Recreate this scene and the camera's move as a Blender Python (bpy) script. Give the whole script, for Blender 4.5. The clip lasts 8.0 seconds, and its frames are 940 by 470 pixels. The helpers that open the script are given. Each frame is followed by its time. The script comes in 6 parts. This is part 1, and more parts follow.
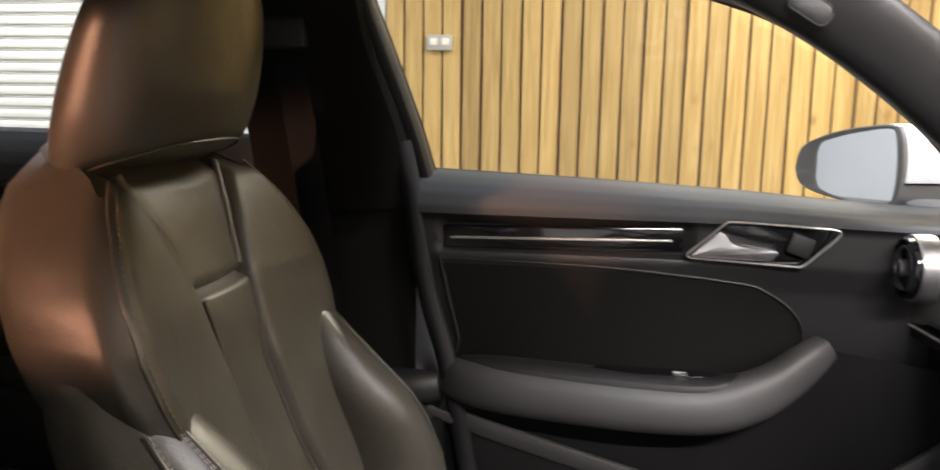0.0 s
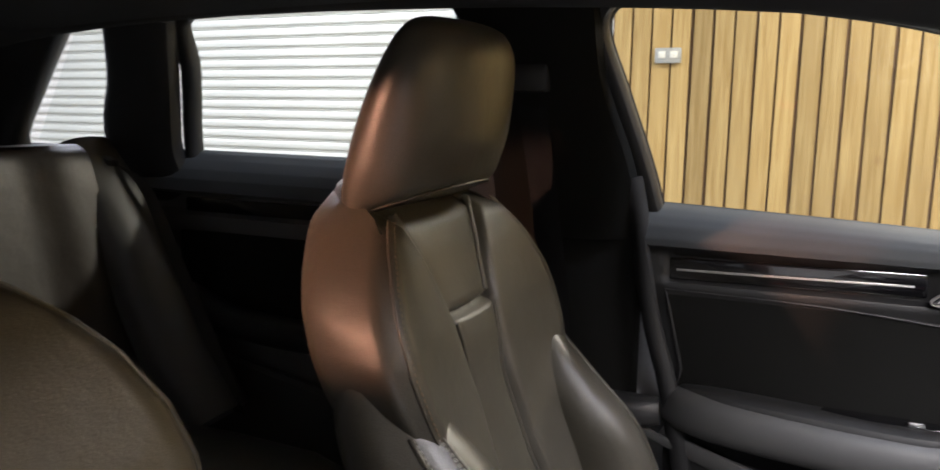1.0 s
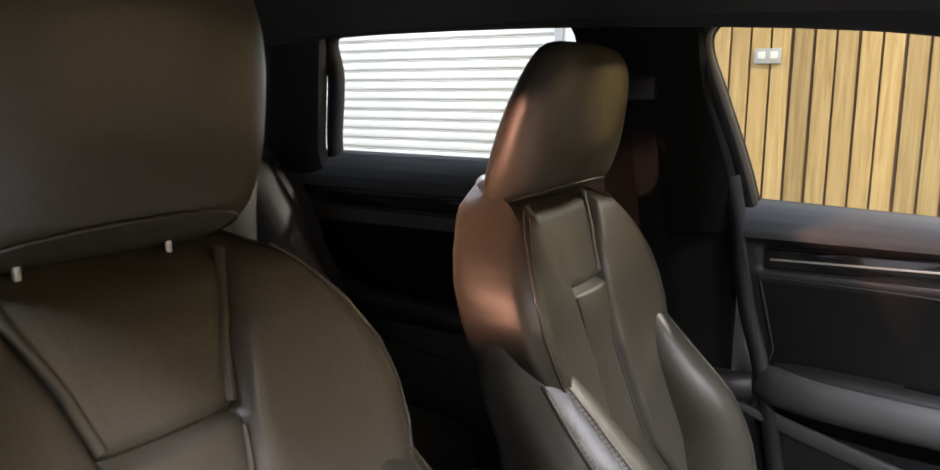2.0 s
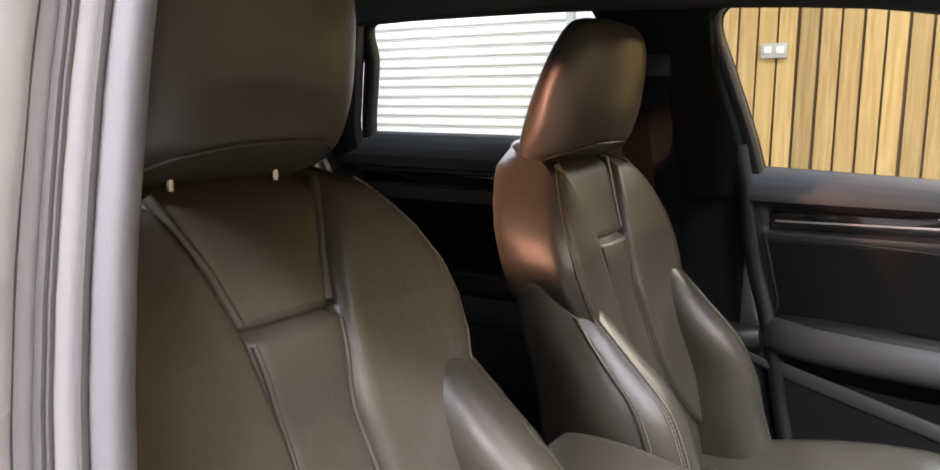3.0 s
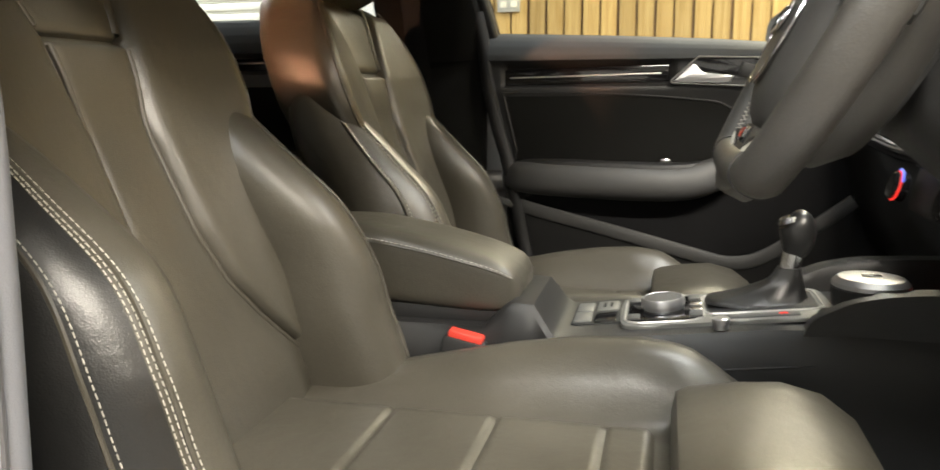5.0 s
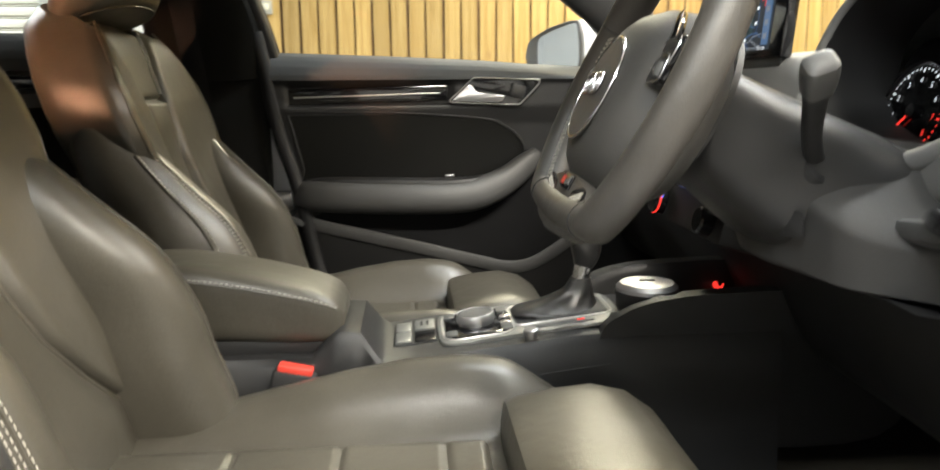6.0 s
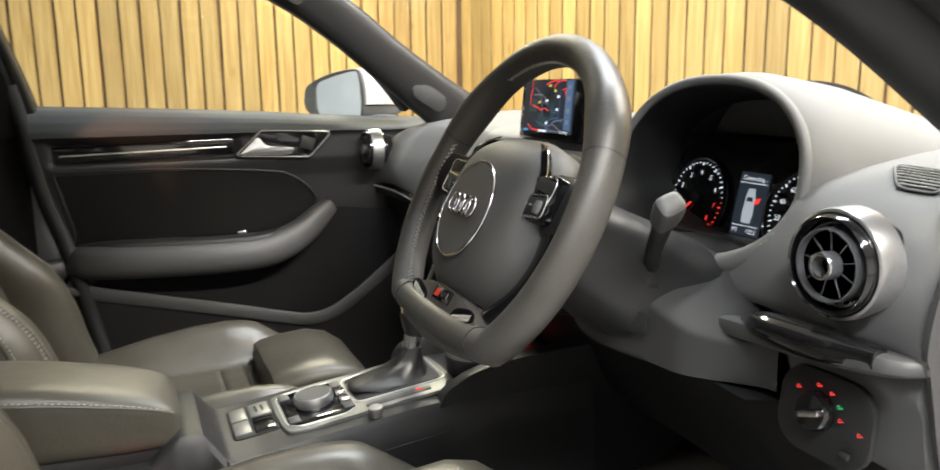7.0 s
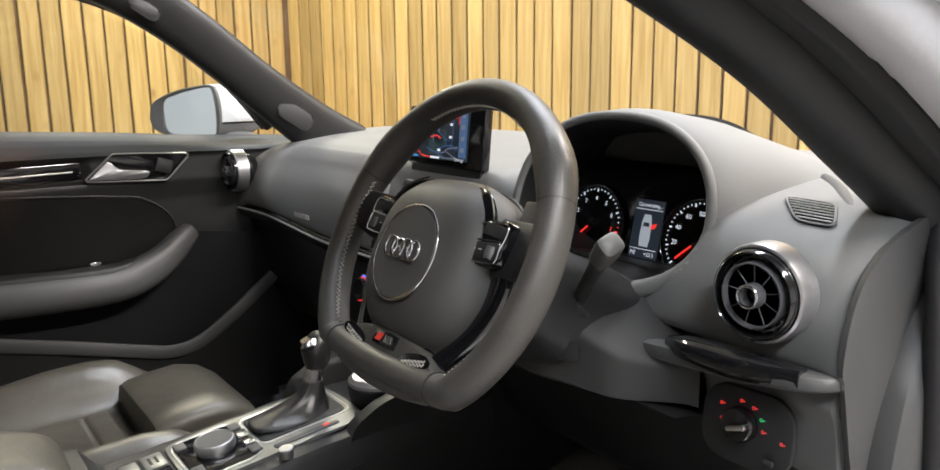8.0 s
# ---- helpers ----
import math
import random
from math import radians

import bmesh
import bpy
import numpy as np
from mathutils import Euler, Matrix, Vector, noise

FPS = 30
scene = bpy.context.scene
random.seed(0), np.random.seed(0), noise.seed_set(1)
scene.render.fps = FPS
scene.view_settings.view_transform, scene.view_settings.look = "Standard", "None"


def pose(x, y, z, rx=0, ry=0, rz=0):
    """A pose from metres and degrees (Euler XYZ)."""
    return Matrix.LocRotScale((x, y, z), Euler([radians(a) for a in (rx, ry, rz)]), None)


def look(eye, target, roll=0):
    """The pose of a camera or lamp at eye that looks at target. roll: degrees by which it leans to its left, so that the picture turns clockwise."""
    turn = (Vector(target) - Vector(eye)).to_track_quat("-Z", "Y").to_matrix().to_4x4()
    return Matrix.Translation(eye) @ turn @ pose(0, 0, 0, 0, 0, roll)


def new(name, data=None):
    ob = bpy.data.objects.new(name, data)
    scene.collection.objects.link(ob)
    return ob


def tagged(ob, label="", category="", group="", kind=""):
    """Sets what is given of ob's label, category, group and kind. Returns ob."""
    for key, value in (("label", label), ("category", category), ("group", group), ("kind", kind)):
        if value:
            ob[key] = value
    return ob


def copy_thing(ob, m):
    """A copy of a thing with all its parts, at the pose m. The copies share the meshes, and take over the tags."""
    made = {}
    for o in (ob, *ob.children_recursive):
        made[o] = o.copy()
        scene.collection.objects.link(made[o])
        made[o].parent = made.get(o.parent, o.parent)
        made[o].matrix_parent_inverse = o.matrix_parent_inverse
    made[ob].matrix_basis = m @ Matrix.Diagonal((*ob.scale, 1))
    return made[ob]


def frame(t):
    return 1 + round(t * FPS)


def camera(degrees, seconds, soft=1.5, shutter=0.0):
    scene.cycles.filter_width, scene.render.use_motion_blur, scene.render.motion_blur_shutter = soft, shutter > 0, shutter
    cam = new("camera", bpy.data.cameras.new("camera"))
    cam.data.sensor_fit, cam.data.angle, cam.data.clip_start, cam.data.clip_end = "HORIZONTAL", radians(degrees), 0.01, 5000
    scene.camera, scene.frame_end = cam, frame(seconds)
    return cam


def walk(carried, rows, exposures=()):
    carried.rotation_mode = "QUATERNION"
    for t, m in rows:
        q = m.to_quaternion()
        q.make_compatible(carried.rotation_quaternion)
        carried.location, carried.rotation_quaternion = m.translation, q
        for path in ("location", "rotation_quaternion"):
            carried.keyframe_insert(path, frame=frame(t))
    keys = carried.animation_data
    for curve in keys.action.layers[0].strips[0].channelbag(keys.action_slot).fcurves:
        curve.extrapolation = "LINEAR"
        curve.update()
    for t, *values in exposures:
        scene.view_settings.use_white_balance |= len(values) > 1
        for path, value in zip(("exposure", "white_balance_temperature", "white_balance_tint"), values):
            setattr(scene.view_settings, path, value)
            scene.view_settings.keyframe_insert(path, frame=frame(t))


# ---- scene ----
cam = camera(61.7, 8.0, shutter=0.3)
PATH = [
    (0, (-0.219, -0.472, 1.062), (-0.507, 1.478, 0.727), 0.8),
    (0.5, (-0.212, -0.491, 1.103), (-0.802, 1.39, 0.768), 0.5),
    (1, (-0.22, -0.554, 1.115), (-1.029, 1.245, 0.784), 0.6),
    (1.5, (-0.196, -0.639, 1.121), (-1.146, 1.09, 0.792), 0.5),
    (1.7, (-0.186, -0.684, 1.131), (-1.17, 1.025, 0.801), 0.5),
    (2.8, (-0.164, -0.878, 1.108), (-1.191, 0.803, 0.763), 0.2),
    (3, (-0.142, -0.904, 1.079), (-1.168, 0.782, 0.751), 0.1),
    (3.5, (-0.112, -0.967, 1.014), (-1.067, 0.758, 0.681), -0.1),
    (4, (-0.095, -1.012, 0.934), (-0.941, 0.769, 0.6), -0.3),
    (4.5, (-0.085, -1.042, 0.854), (-0.774, 0.804, 0.513), -0.4),
    (4.7, (-0.079, -1.056, 0.817), (-0.689, 0.818, 0.473), -0.3),
    (5.8, (-0.127, -1.138, 0.834), (-0.119, 0.828, 0.466), -0.9),
    (6, (-0.161, -1.134, 0.871), (-0.017, 0.826, 0.505), -0.7),
    (6.5, (-0.235, -1.129, 0.937), (0.24, 0.778, 0.568), -0.7),
    (7, (-0.292, -1.123, 0.99), (0.487, 0.681, 0.616), -0.7),
    (7.5, (-0.344, -1.095, 1.013), (0.672, 0.586, 0.633), -0.6),
    (8, (-0.394, -1.068, 1.036), (0.774, 0.51, 0.653), -0.6),
]
EXPOSURES = [(0.0, -0.1, 6500, 19), (1.5, -0.05, 6000, 18), (3.0, 0.15, 6150, 20), (4.0, 0.03, 6500, 11), (4.5, 0.03, 7050, 10), (6.5, 0.15, 6750, 9), (8.0, -0.32, 6450, 14)]
walk(cam, [(t, look(eye, target, roll)) for t, eye, target, roll in PATH], EXPOSURES)

# ---- world and lamps: a closed workshop lit by ceiling strips ----
world = bpy.data.worlds.new("world")
world.use_nodes = True
world.node_tree.nodes["Background"].inputs[0].default_value = (0.8, 0.86, 1.0, 1)
world.node_tree.nodes["Background"].inputs[1].default_value = 0.05
scene.world = world

CEILING = 2.95
WALL_LAMP_X = -4.1
COOL, SOFTWHITE, YELLOW, WARM = (0.90, 0.96, 1.0), (1.0, 0.96, 0.88), (1.0, 0.95, 0.72), (1.0, 0.50, 0.28)
# strips are out of view, places assumed; the last is added for the mirror
LAMPS = [(0.9, 2.8, 165, YELLOW), (-3.4, 3.0, 104, COOL), (2.4, -0.5, 130, SOFTWHITE), (0.9, -2.35, 310, SOFTWHITE), (-1.0, -2.5, 150, COOL), (1.2, 0.3, 120, COOL), (-6.4, 1.6, 150, COOL)]
for lx, ly, watts, tint in LAMPS:
    lamp = bpy.data.lights.new("strip_lamp", "AREA")
    lamp.shape, lamp.size, lamp.size_y, lamp.energy = "RECTANGLE", 1.5, 0.22, watts
    lamp.color = tint
    new("strip_lamp", lamp).matrix_world = pose(lx, ly, CEILING - 0.115, 0, 0, 0)
# unseen warm lamp added on the driver's-side wall, beamed at the passenger seat
lamp = bpy.data.lights.new("wall_lamp", "AREA")
lamp.shape, lamp.size, lamp.size_y, lamp.energy = "RECTANGLE", 0.3, 0.2, 1.75
lamp.color = WARM
lamp.spread = radians(6)
new("wall_lamp", lamp).matrix_world = pose(WALL_LAMP_X, -5.36, 2.0, 81.0, 0, -31.6)


# ---- materials ----
def material(name, color, rough=0.5, metal=0.0, bump=0.0, scale=200.0, vary=0.12, big=4.0, coat=0.0, spec=0.5, detail=4.0, wear=0.0):
    """A surface with a fine grain (bump, roughness) and broad variation of its colour, at real-world scale."""
    m = bpy.data.materials.new(name)
    m.use_nodes = True
    nt = m.node_tree
    n, l = nt.nodes, nt.links
    b = n["Principled BSDF"]
    b.inputs["Roughness"].default_value = rough
    b.inputs["Metallic"].default_value = metal
    b.inputs["Coat Weight"].default_value = coat
    b.inputs["Specular IOR Level"].default_value = spec
    co = n.new("ShaderNodeTexCoord")
    large = n.new("ShaderNodeTexNoise")
    large.inputs["Scale"].default_value = big
    large.inputs["Detail"].default_value = 5
    fine = n.new("ShaderNodeTexNoise")
    fine.inputs["Scale"].default_value = scale
    fine.inputs["Detail"].default_value = detail
    l.new(co.outputs["Object"], large.inputs["Vector"])
    l.new(co.outputs["Object"], fine.inputs["Vector"])
    ramp = n.new("ShaderNodeMapRange")
    ramp.inputs["From Min"].default_value, ramp.inputs["From Max"].default_value = 0.3, 0.7
    ramp.inputs["To Min"].default_value, ramp.inputs["To Max"].default_value = 1 - vary, 1 + vary
    l.new(large.outputs["Fac"], ramp.inputs["Value"])
    grain = n.new("ShaderNodeMapRange")
    grain.inputs["From Min"].default_value, grain.inputs["From Max"].default_value = 0.3, 0.7
    grain.inputs["To Min"].default_value, grain.inputs["To Max"].default_value = 1 - vary * 0.6, 1 + vary * 0.6
    l.new(fine.outputs["Fac"], grain.inputs["Value"])
    mul = n.new("ShaderNodeMath")
    mul.operation = "MULTIPLY"
    l.new(ramp.outputs[0], mul.inputs[0])
    l.new(grain.outputs[0], mul.inputs[1])
    mix = n.new("ShaderNodeVectorMath")
    mix.operation = "SCALE"
    mix.inputs[0].default_value = color
    l.new(mul.outputs[0], mix.inputs["Scale"])
    l.new(mix.outputs[0], b.inputs["Base Color"])
    rr = n.new("ShaderNodeMapRange")
    rr.inputs["From Min"].default_value, rr.inputs["From Max"].default_value = 0.3, 0.7
    rr.inputs["To Min"].default_value, rr.inputs["To Max"].default_value = max(0.02, rough * (0.85 - wear)), min(1, rough * (1.12 + wear))
    l.new(large.outputs["Fac"], rr.inputs["Value"])
    l.new(rr.outputs[0], b.inputs["Roughness"])
    if bump:
        bp = n.new("ShaderNodeBump")
        bp.inputs["Strength"].default_value = bump
        bp.inputs["Distance"].default_value = 0.001
        l.new(fine.outputs["Fac"], bp.inputs["Height"])
        l.new(bp.outputs[0], b.inputs["Normal"])
    return m


def leather_material(name, color, rough):
    """Leather: pebbled cells and soft creases."""
    m = material(name, color, rough, bump=0.0, scale=500, vary=0.15, big=6, wear=0.1)
    nt = m.node_tree
    n, l = nt.nodes, nt.links
    co = n["Texture Coordinate"]
    cells = n.new("ShaderNodeTexVoronoi")
    cells.inputs["Scale"].default_value = 620
    l.new(co.outputs["Object"], cells.inputs["Vector"])
    crease = n.new("ShaderNodeTexNoise")
    crease.inputs["Scale"].default_value = 28
    crease.inputs["Detail"].default_value = 3
    l.new(co.outputs["Object"], crease.inputs["Vector"])
    b1, b2 = n.new("ShaderNodeBump"), n.new("ShaderNodeBump")
    b1.inputs["Strength"].default_value, b1.inputs["Distance"].default_value = 0.25, 0.0006
    b2.inputs["Strength"].default_value, b2.inputs["Distance"].default_value = 0.35, 0.004
    l.new(crease.outputs["Fac"], b2.inputs["Height"])
    l.new(cells.outputs["Distance"], b1.inputs["Height"])
    l.new(b2.outputs[0], b1.inputs["Normal"])
    l.new(b1.outputs[0], n["Principled BSDF"].inputs["Normal"])
    return m


def glow_material(name, color, strength):
    m = bpy.data.materials.new(name)
    m.use_nodes = True
    b = m.node_tree.nodes["Principled BSDF"]
    b.inputs["Base Color"].default_value = (0.01, 0.01, 0.01, 1)
    b.inputs["Emission Color"].default_value = (*color, 1)
    b.inputs["Emission Strength"].default_value = strength
    return m


def glass_material(name, tint):
    """Thin pane: clear, with a faint gloss."""
    m = bpy.data.materials.new(name)
    m.use_nodes = True
    nt = m.node_tree
    n, l = nt.nodes, nt.links
    n.remove(n["Principled BSDF"])
    clear, gloss, mix = n.new("ShaderNodeBsdfTransparent"), n.new("ShaderNodeBsdfGlossy"), n.new("ShaderNodeMixShader")
    clear.inputs[0].default_value = (*tint, 1)
    gloss.inputs["Roughness"].default_value = 0.01
    mix.inputs[0].default_value = 0.03
    l.new(clear.outputs[0], mix.inputs[1])
    l.new(gloss.outputs[0], mix.inputs[2])
    l.new(mix.outputs[0], n["Material Output"].inputs["Surface"])
    return m


def wood_material(name):
    """Pale pressure-treated softwood: long grain, knots, each board of its own tone."""
    m = bpy.data.materials.new(name)
    m.use_nodes = True
    nt = m.node_tree
    n, l = nt.nodes, nt.links
    b = n["Principled BSDF"]
    b.inputs["Roughness"].default_value = 0.6
    co, info = n.new("ShaderNodeTexCoord"), n.new("ShaderNodeObjectInfo")
    shift = n.new("ShaderNodeVectorMath")
    shift.operation = "MULTIPLY_ADD"
    l.new(info.outputs["Random"], shift.inputs[0])
    shift.inputs[1].default_value = (37, 23, 51)
    l.new(co.outputs["Object"], shift.inputs[2])
    stretch = n.new("ShaderNodeMapping")
    stretch.inputs["Scale"].default_value = (45, 45, 2.2)
    l.new(shift.outputs[0], stretch.inputs["Vector"])
    grain = n.new("ShaderNodeTexNoise")
    grain.inputs["Scale"].default_value = 1.0
    grain.inputs["Detail"].default_value = 6
    grain.inputs["Distortion"].default_value = 0.6
    l.new(stretch.outputs[0], grain.inputs["Vector"])
    kn = n.new("ShaderNodeMapping")
    kn.inputs["Scale"].default_value = (8, 8, 5.0)
    l.new(shift.outputs[0], kn.inputs["Vector"])
    knots = n.new("ShaderNodeTexVoronoi")
    knots.inputs["Scale"].default_value = 1.0
    l.new(kn.outputs[0], knots.inputs["Vector"])
    kr = n.new("ShaderNodeMapRange")
    kr.inputs["From Min"].default_value, kr.inputs["From Max"].default_value = 0.03, 0.22
    kr.inputs["To Min"].default_value, kr.inputs["To Max"].default_value = 1.0, 0.0
    l.new(knots.outputs["Distance"], kr.inputs["Value"])
    few = n.new("ShaderNodeMapRange")      # only some of the cells hold a knot
    few.inputs["From Min"].default_value, few.inputs["From Max"].default_value = 0.62, 0.95
    few.inputs["To Min"].default_value, few.inputs["To Max"].default_value = 0.0, 0.8
    l.new(knots.outputs["Color"], few.inputs["Value"])
    knot = n.new("ShaderNodeMath")
    knot.operation = "MULTIPLY"
    l.new(kr.outputs[0], knot.inputs[0])
    l.new(few.outputs[0], knot.inputs[1])
    ramp = n.new("ShaderNodeValToRGB")
    ramp.color_ramp.elements[0].position, ramp.color_ramp.elements[0].color = 0.3, (0.33, 0.207, 0.066, 1)
    ramp.color_ramp.elements[1].position, ramp.color_ramp.elements[1].color = 0.68, (0.475, 0.335, 0.138, 1)
    l.new(grain.outputs["Fac"], ramp.inputs[0])
    tone = n.new("ShaderNodeMapRange")
    tone.inputs["To Min"].default_value, tone.inputs["To Max"].default_value = 0.72, 1.14
    l.new(info.outputs["Random"], tone.inputs["Value"])
    toned = n.new("ShaderNodeVectorMath")
    toned.operation = "SCALE"
    l.new(ramp.outputs[0], toned.inputs[0])
    l.new(tone.outputs[0], toned.inputs["Scale"])
    mix = n.new("ShaderNodeMix")
    mix.data_type = "RGBA"
    l.new(knot.outputs[0], mix.inputs["Factor"])
    l.new(toned.outputs[0], mix.inputs["A"])
    mix.inputs["B"].default_value = (0.20, 0.10, 0.035, 1)
    l.new(mix.outputs["Result"], b.inputs["Base Color"])
    bp = n.new("ShaderNodeBump")
    bp.inputs["Strength"].default_value, bp.inputs["Distance"].default_value = 0.4, 0.003
    l.new(grain.outputs["Fac"], bp.inputs["Height"])
    l.new(bp.outputs[0], b.inputs["Normal"])
    return m


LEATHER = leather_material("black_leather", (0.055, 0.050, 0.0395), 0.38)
RIM_LEATHER = leather_material("wheel_leather", (0.044, 0.041, 0.037), 0.48)
# black leather again, darkened so the rear backrest looks shaded
SHADE_LEATHER = leather_material("shaded_bench_leather", (0.022, 0.018, 0.015), 0.5)
GAITER = leather_material("gaiter_leather", (0.012, 0.012, 0.012), 0.34)
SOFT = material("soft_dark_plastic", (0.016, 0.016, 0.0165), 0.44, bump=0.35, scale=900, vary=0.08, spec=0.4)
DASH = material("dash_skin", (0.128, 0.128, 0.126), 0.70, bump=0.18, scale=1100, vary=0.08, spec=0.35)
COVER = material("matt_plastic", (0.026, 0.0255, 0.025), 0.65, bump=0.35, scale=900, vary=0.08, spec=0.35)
PADGREY = material("airbag_skin", (0.048, 0.046, 0.043), 0.55, bump=0.3, scale=1000, vary=0.08)
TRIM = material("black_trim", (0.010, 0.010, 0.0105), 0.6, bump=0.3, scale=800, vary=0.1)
GREYTRIM = material("grey_trim", (0.062, 0.062, 0.061), 0.5, bump=0.35, scale=800, vary=0.08)
ENDGREY = material("end_panel_grey", (0.046, 0.046, 0.046), 0.55, bump=0.3, scale=900, vary=0.08)
# lighter and bluer than the panel: light on the pad's top, as colour
LITPAD = material("lit_pad_skin", (0.046, 0.050, 0.053), 0.72, bump=0.3, scale=900, vary=0.08, spec=0.3)
CLOTH = material("door_cloth", (0.009, 0.009, 0.0085), 0.9, bump=0.8, scale=1500, vary=0.18, spec=0.08)
CARPET = material("carpet", (0.012, 0.012, 0.013), 0.95, bump=1.0, scale=900, vary=0.3, spec=0.1)
LINING = material("headlining", (0.036, 0.036, 0.036), 0.9, bump=0.4, scale=1200, vary=0.08, spec=0.2)
GLOSS = material("piano_black", (0.006, 0.006, 0.007), 0.12, vary=0.05, coat=0.5)
RUBBER = material("rubber_seal", (0.008, 0.008, 0.009), 0.7, bump=0.2, scale=500, vary=0.15)
# jamb paint lightened so the driver's front jamb looks lit
LITJAMB = material("lit_jamb_paint", (0.58, 0.57, 0.58), 0.4, vary=0.04, coat=0.2)
JAMB = material("grey_painted_jamb", (0.33, 0.33, 0.355), 0.4, vary=0.05, coat=0.2)
# paler than the opposite pillar's trim: light on it put into the colour
LITPILLAR = material("lit_pillar_trim", (0.165, 0.169, 0.188), 0.6, bump=0.35, scale=800, vary=0.06)
SEAL = material("grey_rubber", (0.11, 0.108, 0.11), 0.5, bump=0.2, scale=500, vary=0.15)
PALESEAL = material("pale_grey_rubber", (0.13, 0.127, 0.134), 0.5, bump=0.2, scale=500, vary=0.12)
CHROME = material("satin_chrome", (0.62, 0.62, 0.63), 0.22, metal=1.0, vary=0.05)
ALU = material("brushed_aluminium", (0.52, 0.52, 0.53), 0.38, metal=1.0, bump=0.15, scale=900, vary=0.08)
PAINT = material("white_car_paint", (0.53, 0.54, 0.565), 0.3, vary=0.03, coat=0.6)
SATIN = material("satin_metal_trim", (0.50, 0.49, 0.47), 0.35, metal=0.55, vary=0.06)
RINGMETAL = material("silver_ring_paint", (0.50, 0.50, 0.51), 0.30, metal=0.9, vary=0.06)
VANE = material("grey_vane_plastic", (0.10, 0.10, 0.105), 0.4, vary=0.06)
PANELGREY = material("satin_grey_panel", (0.20, 0.20, 0.19), 0.38, metal=0.5, bump=0.15, scale=900, vary=0.08)
RED = material("red_plastic", (0.55, 0.045, 0.03), 0.4, vary=0.08)
THREAD = material("pale_thread", (0.42, 0.40, 0.35), 0.8, vary=0.15)
BROWN_THREAD = material("brown_thread", (0.20, 0.14, 0.085), 0.8, vary=0.15)
BELT = material("belt_webbing", (0.034, 0.030, 0.027), 0.75, bump=0.8, scale=1200, vary=0.12)
SHUTTER = material("shutter_paint", (0.70, 0.68, 0.62), 0.45, vary=0.05, big=2)
WHITEWALL = material("white_wall", (0.60, 0.61, 0.62), 0.8, bump=0.3, scale=120, vary=0.06, big=1.2)
CONCRETE = material("concrete", (0.21, 0.205, 0.195), 0.7, bump=0.5, scale=90, vary=0.22, big=1.5, wear=0.15)
BACKING = material("dark_backing", (0.13, 0.075, 0.04), 0.9, vary=0.3)
WOOD = wood_material("softwood")
PLATE = material("grey_plate", (0.36, 0.36, 0.35), 0.4, vary=0.08)
MIRROR = material("mirror_glass", (0.86, 0.88, 0.9), 0.015, metal=1.0, vary=0.01)
GLASS = glass_material("clear_glass", (0.95, 0.97, 0.96))
GLOW_WHITE = glow_material("white_light", (0.85, 0.92, 1.0), 1.1)
GLOW_RED = glow_material("red_light", (1.0, 0.04, 0.03), 1.2)
GLOW_GREEN = glow_material("green_light", (0.02, 0.9, 0.25), 0.9)
GLOW_BLUE = glow_material("blue_light", (0.1, 0.18, 1.0), 1.2)
GLOW_DIM = glow_material("dim_screen", (0.05, 0.07, 0.1), 0.35)
GLOW_LAMP = glow_material("lamp_diffuser", (1.0, 0.97, 0.93), 4.0)
GLOW_WARM = glow_material("warm_diffuser", (1.0, 0.52, 0.29), 4.0)
GLOW_YELLOW = glow_material("yellow_light", (0.8, 0.75, 0.1), 0.8)


# ---- mesh helpers ----
def join(*meshes):
    verts, faces = [], []
    for v, f in meshes:
        k = len(verts)
        verts += list(v)
        faces += [tuple(i + k for i in q) for q in f]
    return verts, faces


def moved(mesh, m):
    return [tuple(m @ Vector(v)) for v in mesh[0]], mesh[1]


def thing(name, at, label, category, group="", kind=""):
    ob = new(name)
    ob.location = at
    ob.empty_display_size = 0.05
    return tagged(ob, label, category, group, kind)


def link(name, me, mat, parent, label, sharp):
    if mat:
        me.materials.append(mat)
    me.polygons.foreach_set("use_smooth", [True] * len(me.polygons))
    me.set_sharp_from_angle(angle=radians(sharp))
    ob = new(name, me)
    if parent is not None:
        ob.parent = parent
        if parent.type == "EMPTY":
            ob.matrix_parent_inverse = Matrix.Translation(parent.location).inverted()
    return tagged(ob, label)


def part(name, mesh, mat, parent=None, label="", sharp=38):
    """Links a mesh, a bmesh or (vertices, faces), as one object under a thing or a part."""
    me = bpy.data.meshes.new(name)
    if isinstance(mesh, tuple):
        me.from_pydata([tuple(v) for v in mesh[0]], [], mesh[1])
        bm = bmesh.new()
        bm.from_mesh(me)
        bmesh.ops.recalc_face_normals(bm, faces=bm.faces)
        bm.to_mesh(me)
        bm.free()
    else:
        mesh.to_mesh(me)
        mesh.free()
    return link(name, me, mat, parent, label, sharp)


def loft(rings, caps=(True, True), closed=True):
    k = len(rings[0])
    verts = [tuple(p) for r in rings for p in r]
    faces = []
    for i in range(len(rings) - 1):
        for j in range(k if closed else k - 1):
            a, b = i * k + j, i * k + (j + 1) % k
            faces.append((a, b, b + k, a + k))
    for which, base, on in ((0, 0, caps[0]), (1, (len(rings) - 1) * k, caps[1])):
        if on and closed:
            verts.append(tuple(sum((Vector(p) for p in rings[-which]), Vector()) / k))
            c = len(verts) - 1
            for j in range(k):
                a, b = base + j, base + (j + 1) % k
                faces.append((a, b, c) if which else (b, a, c))
    return verts, faces


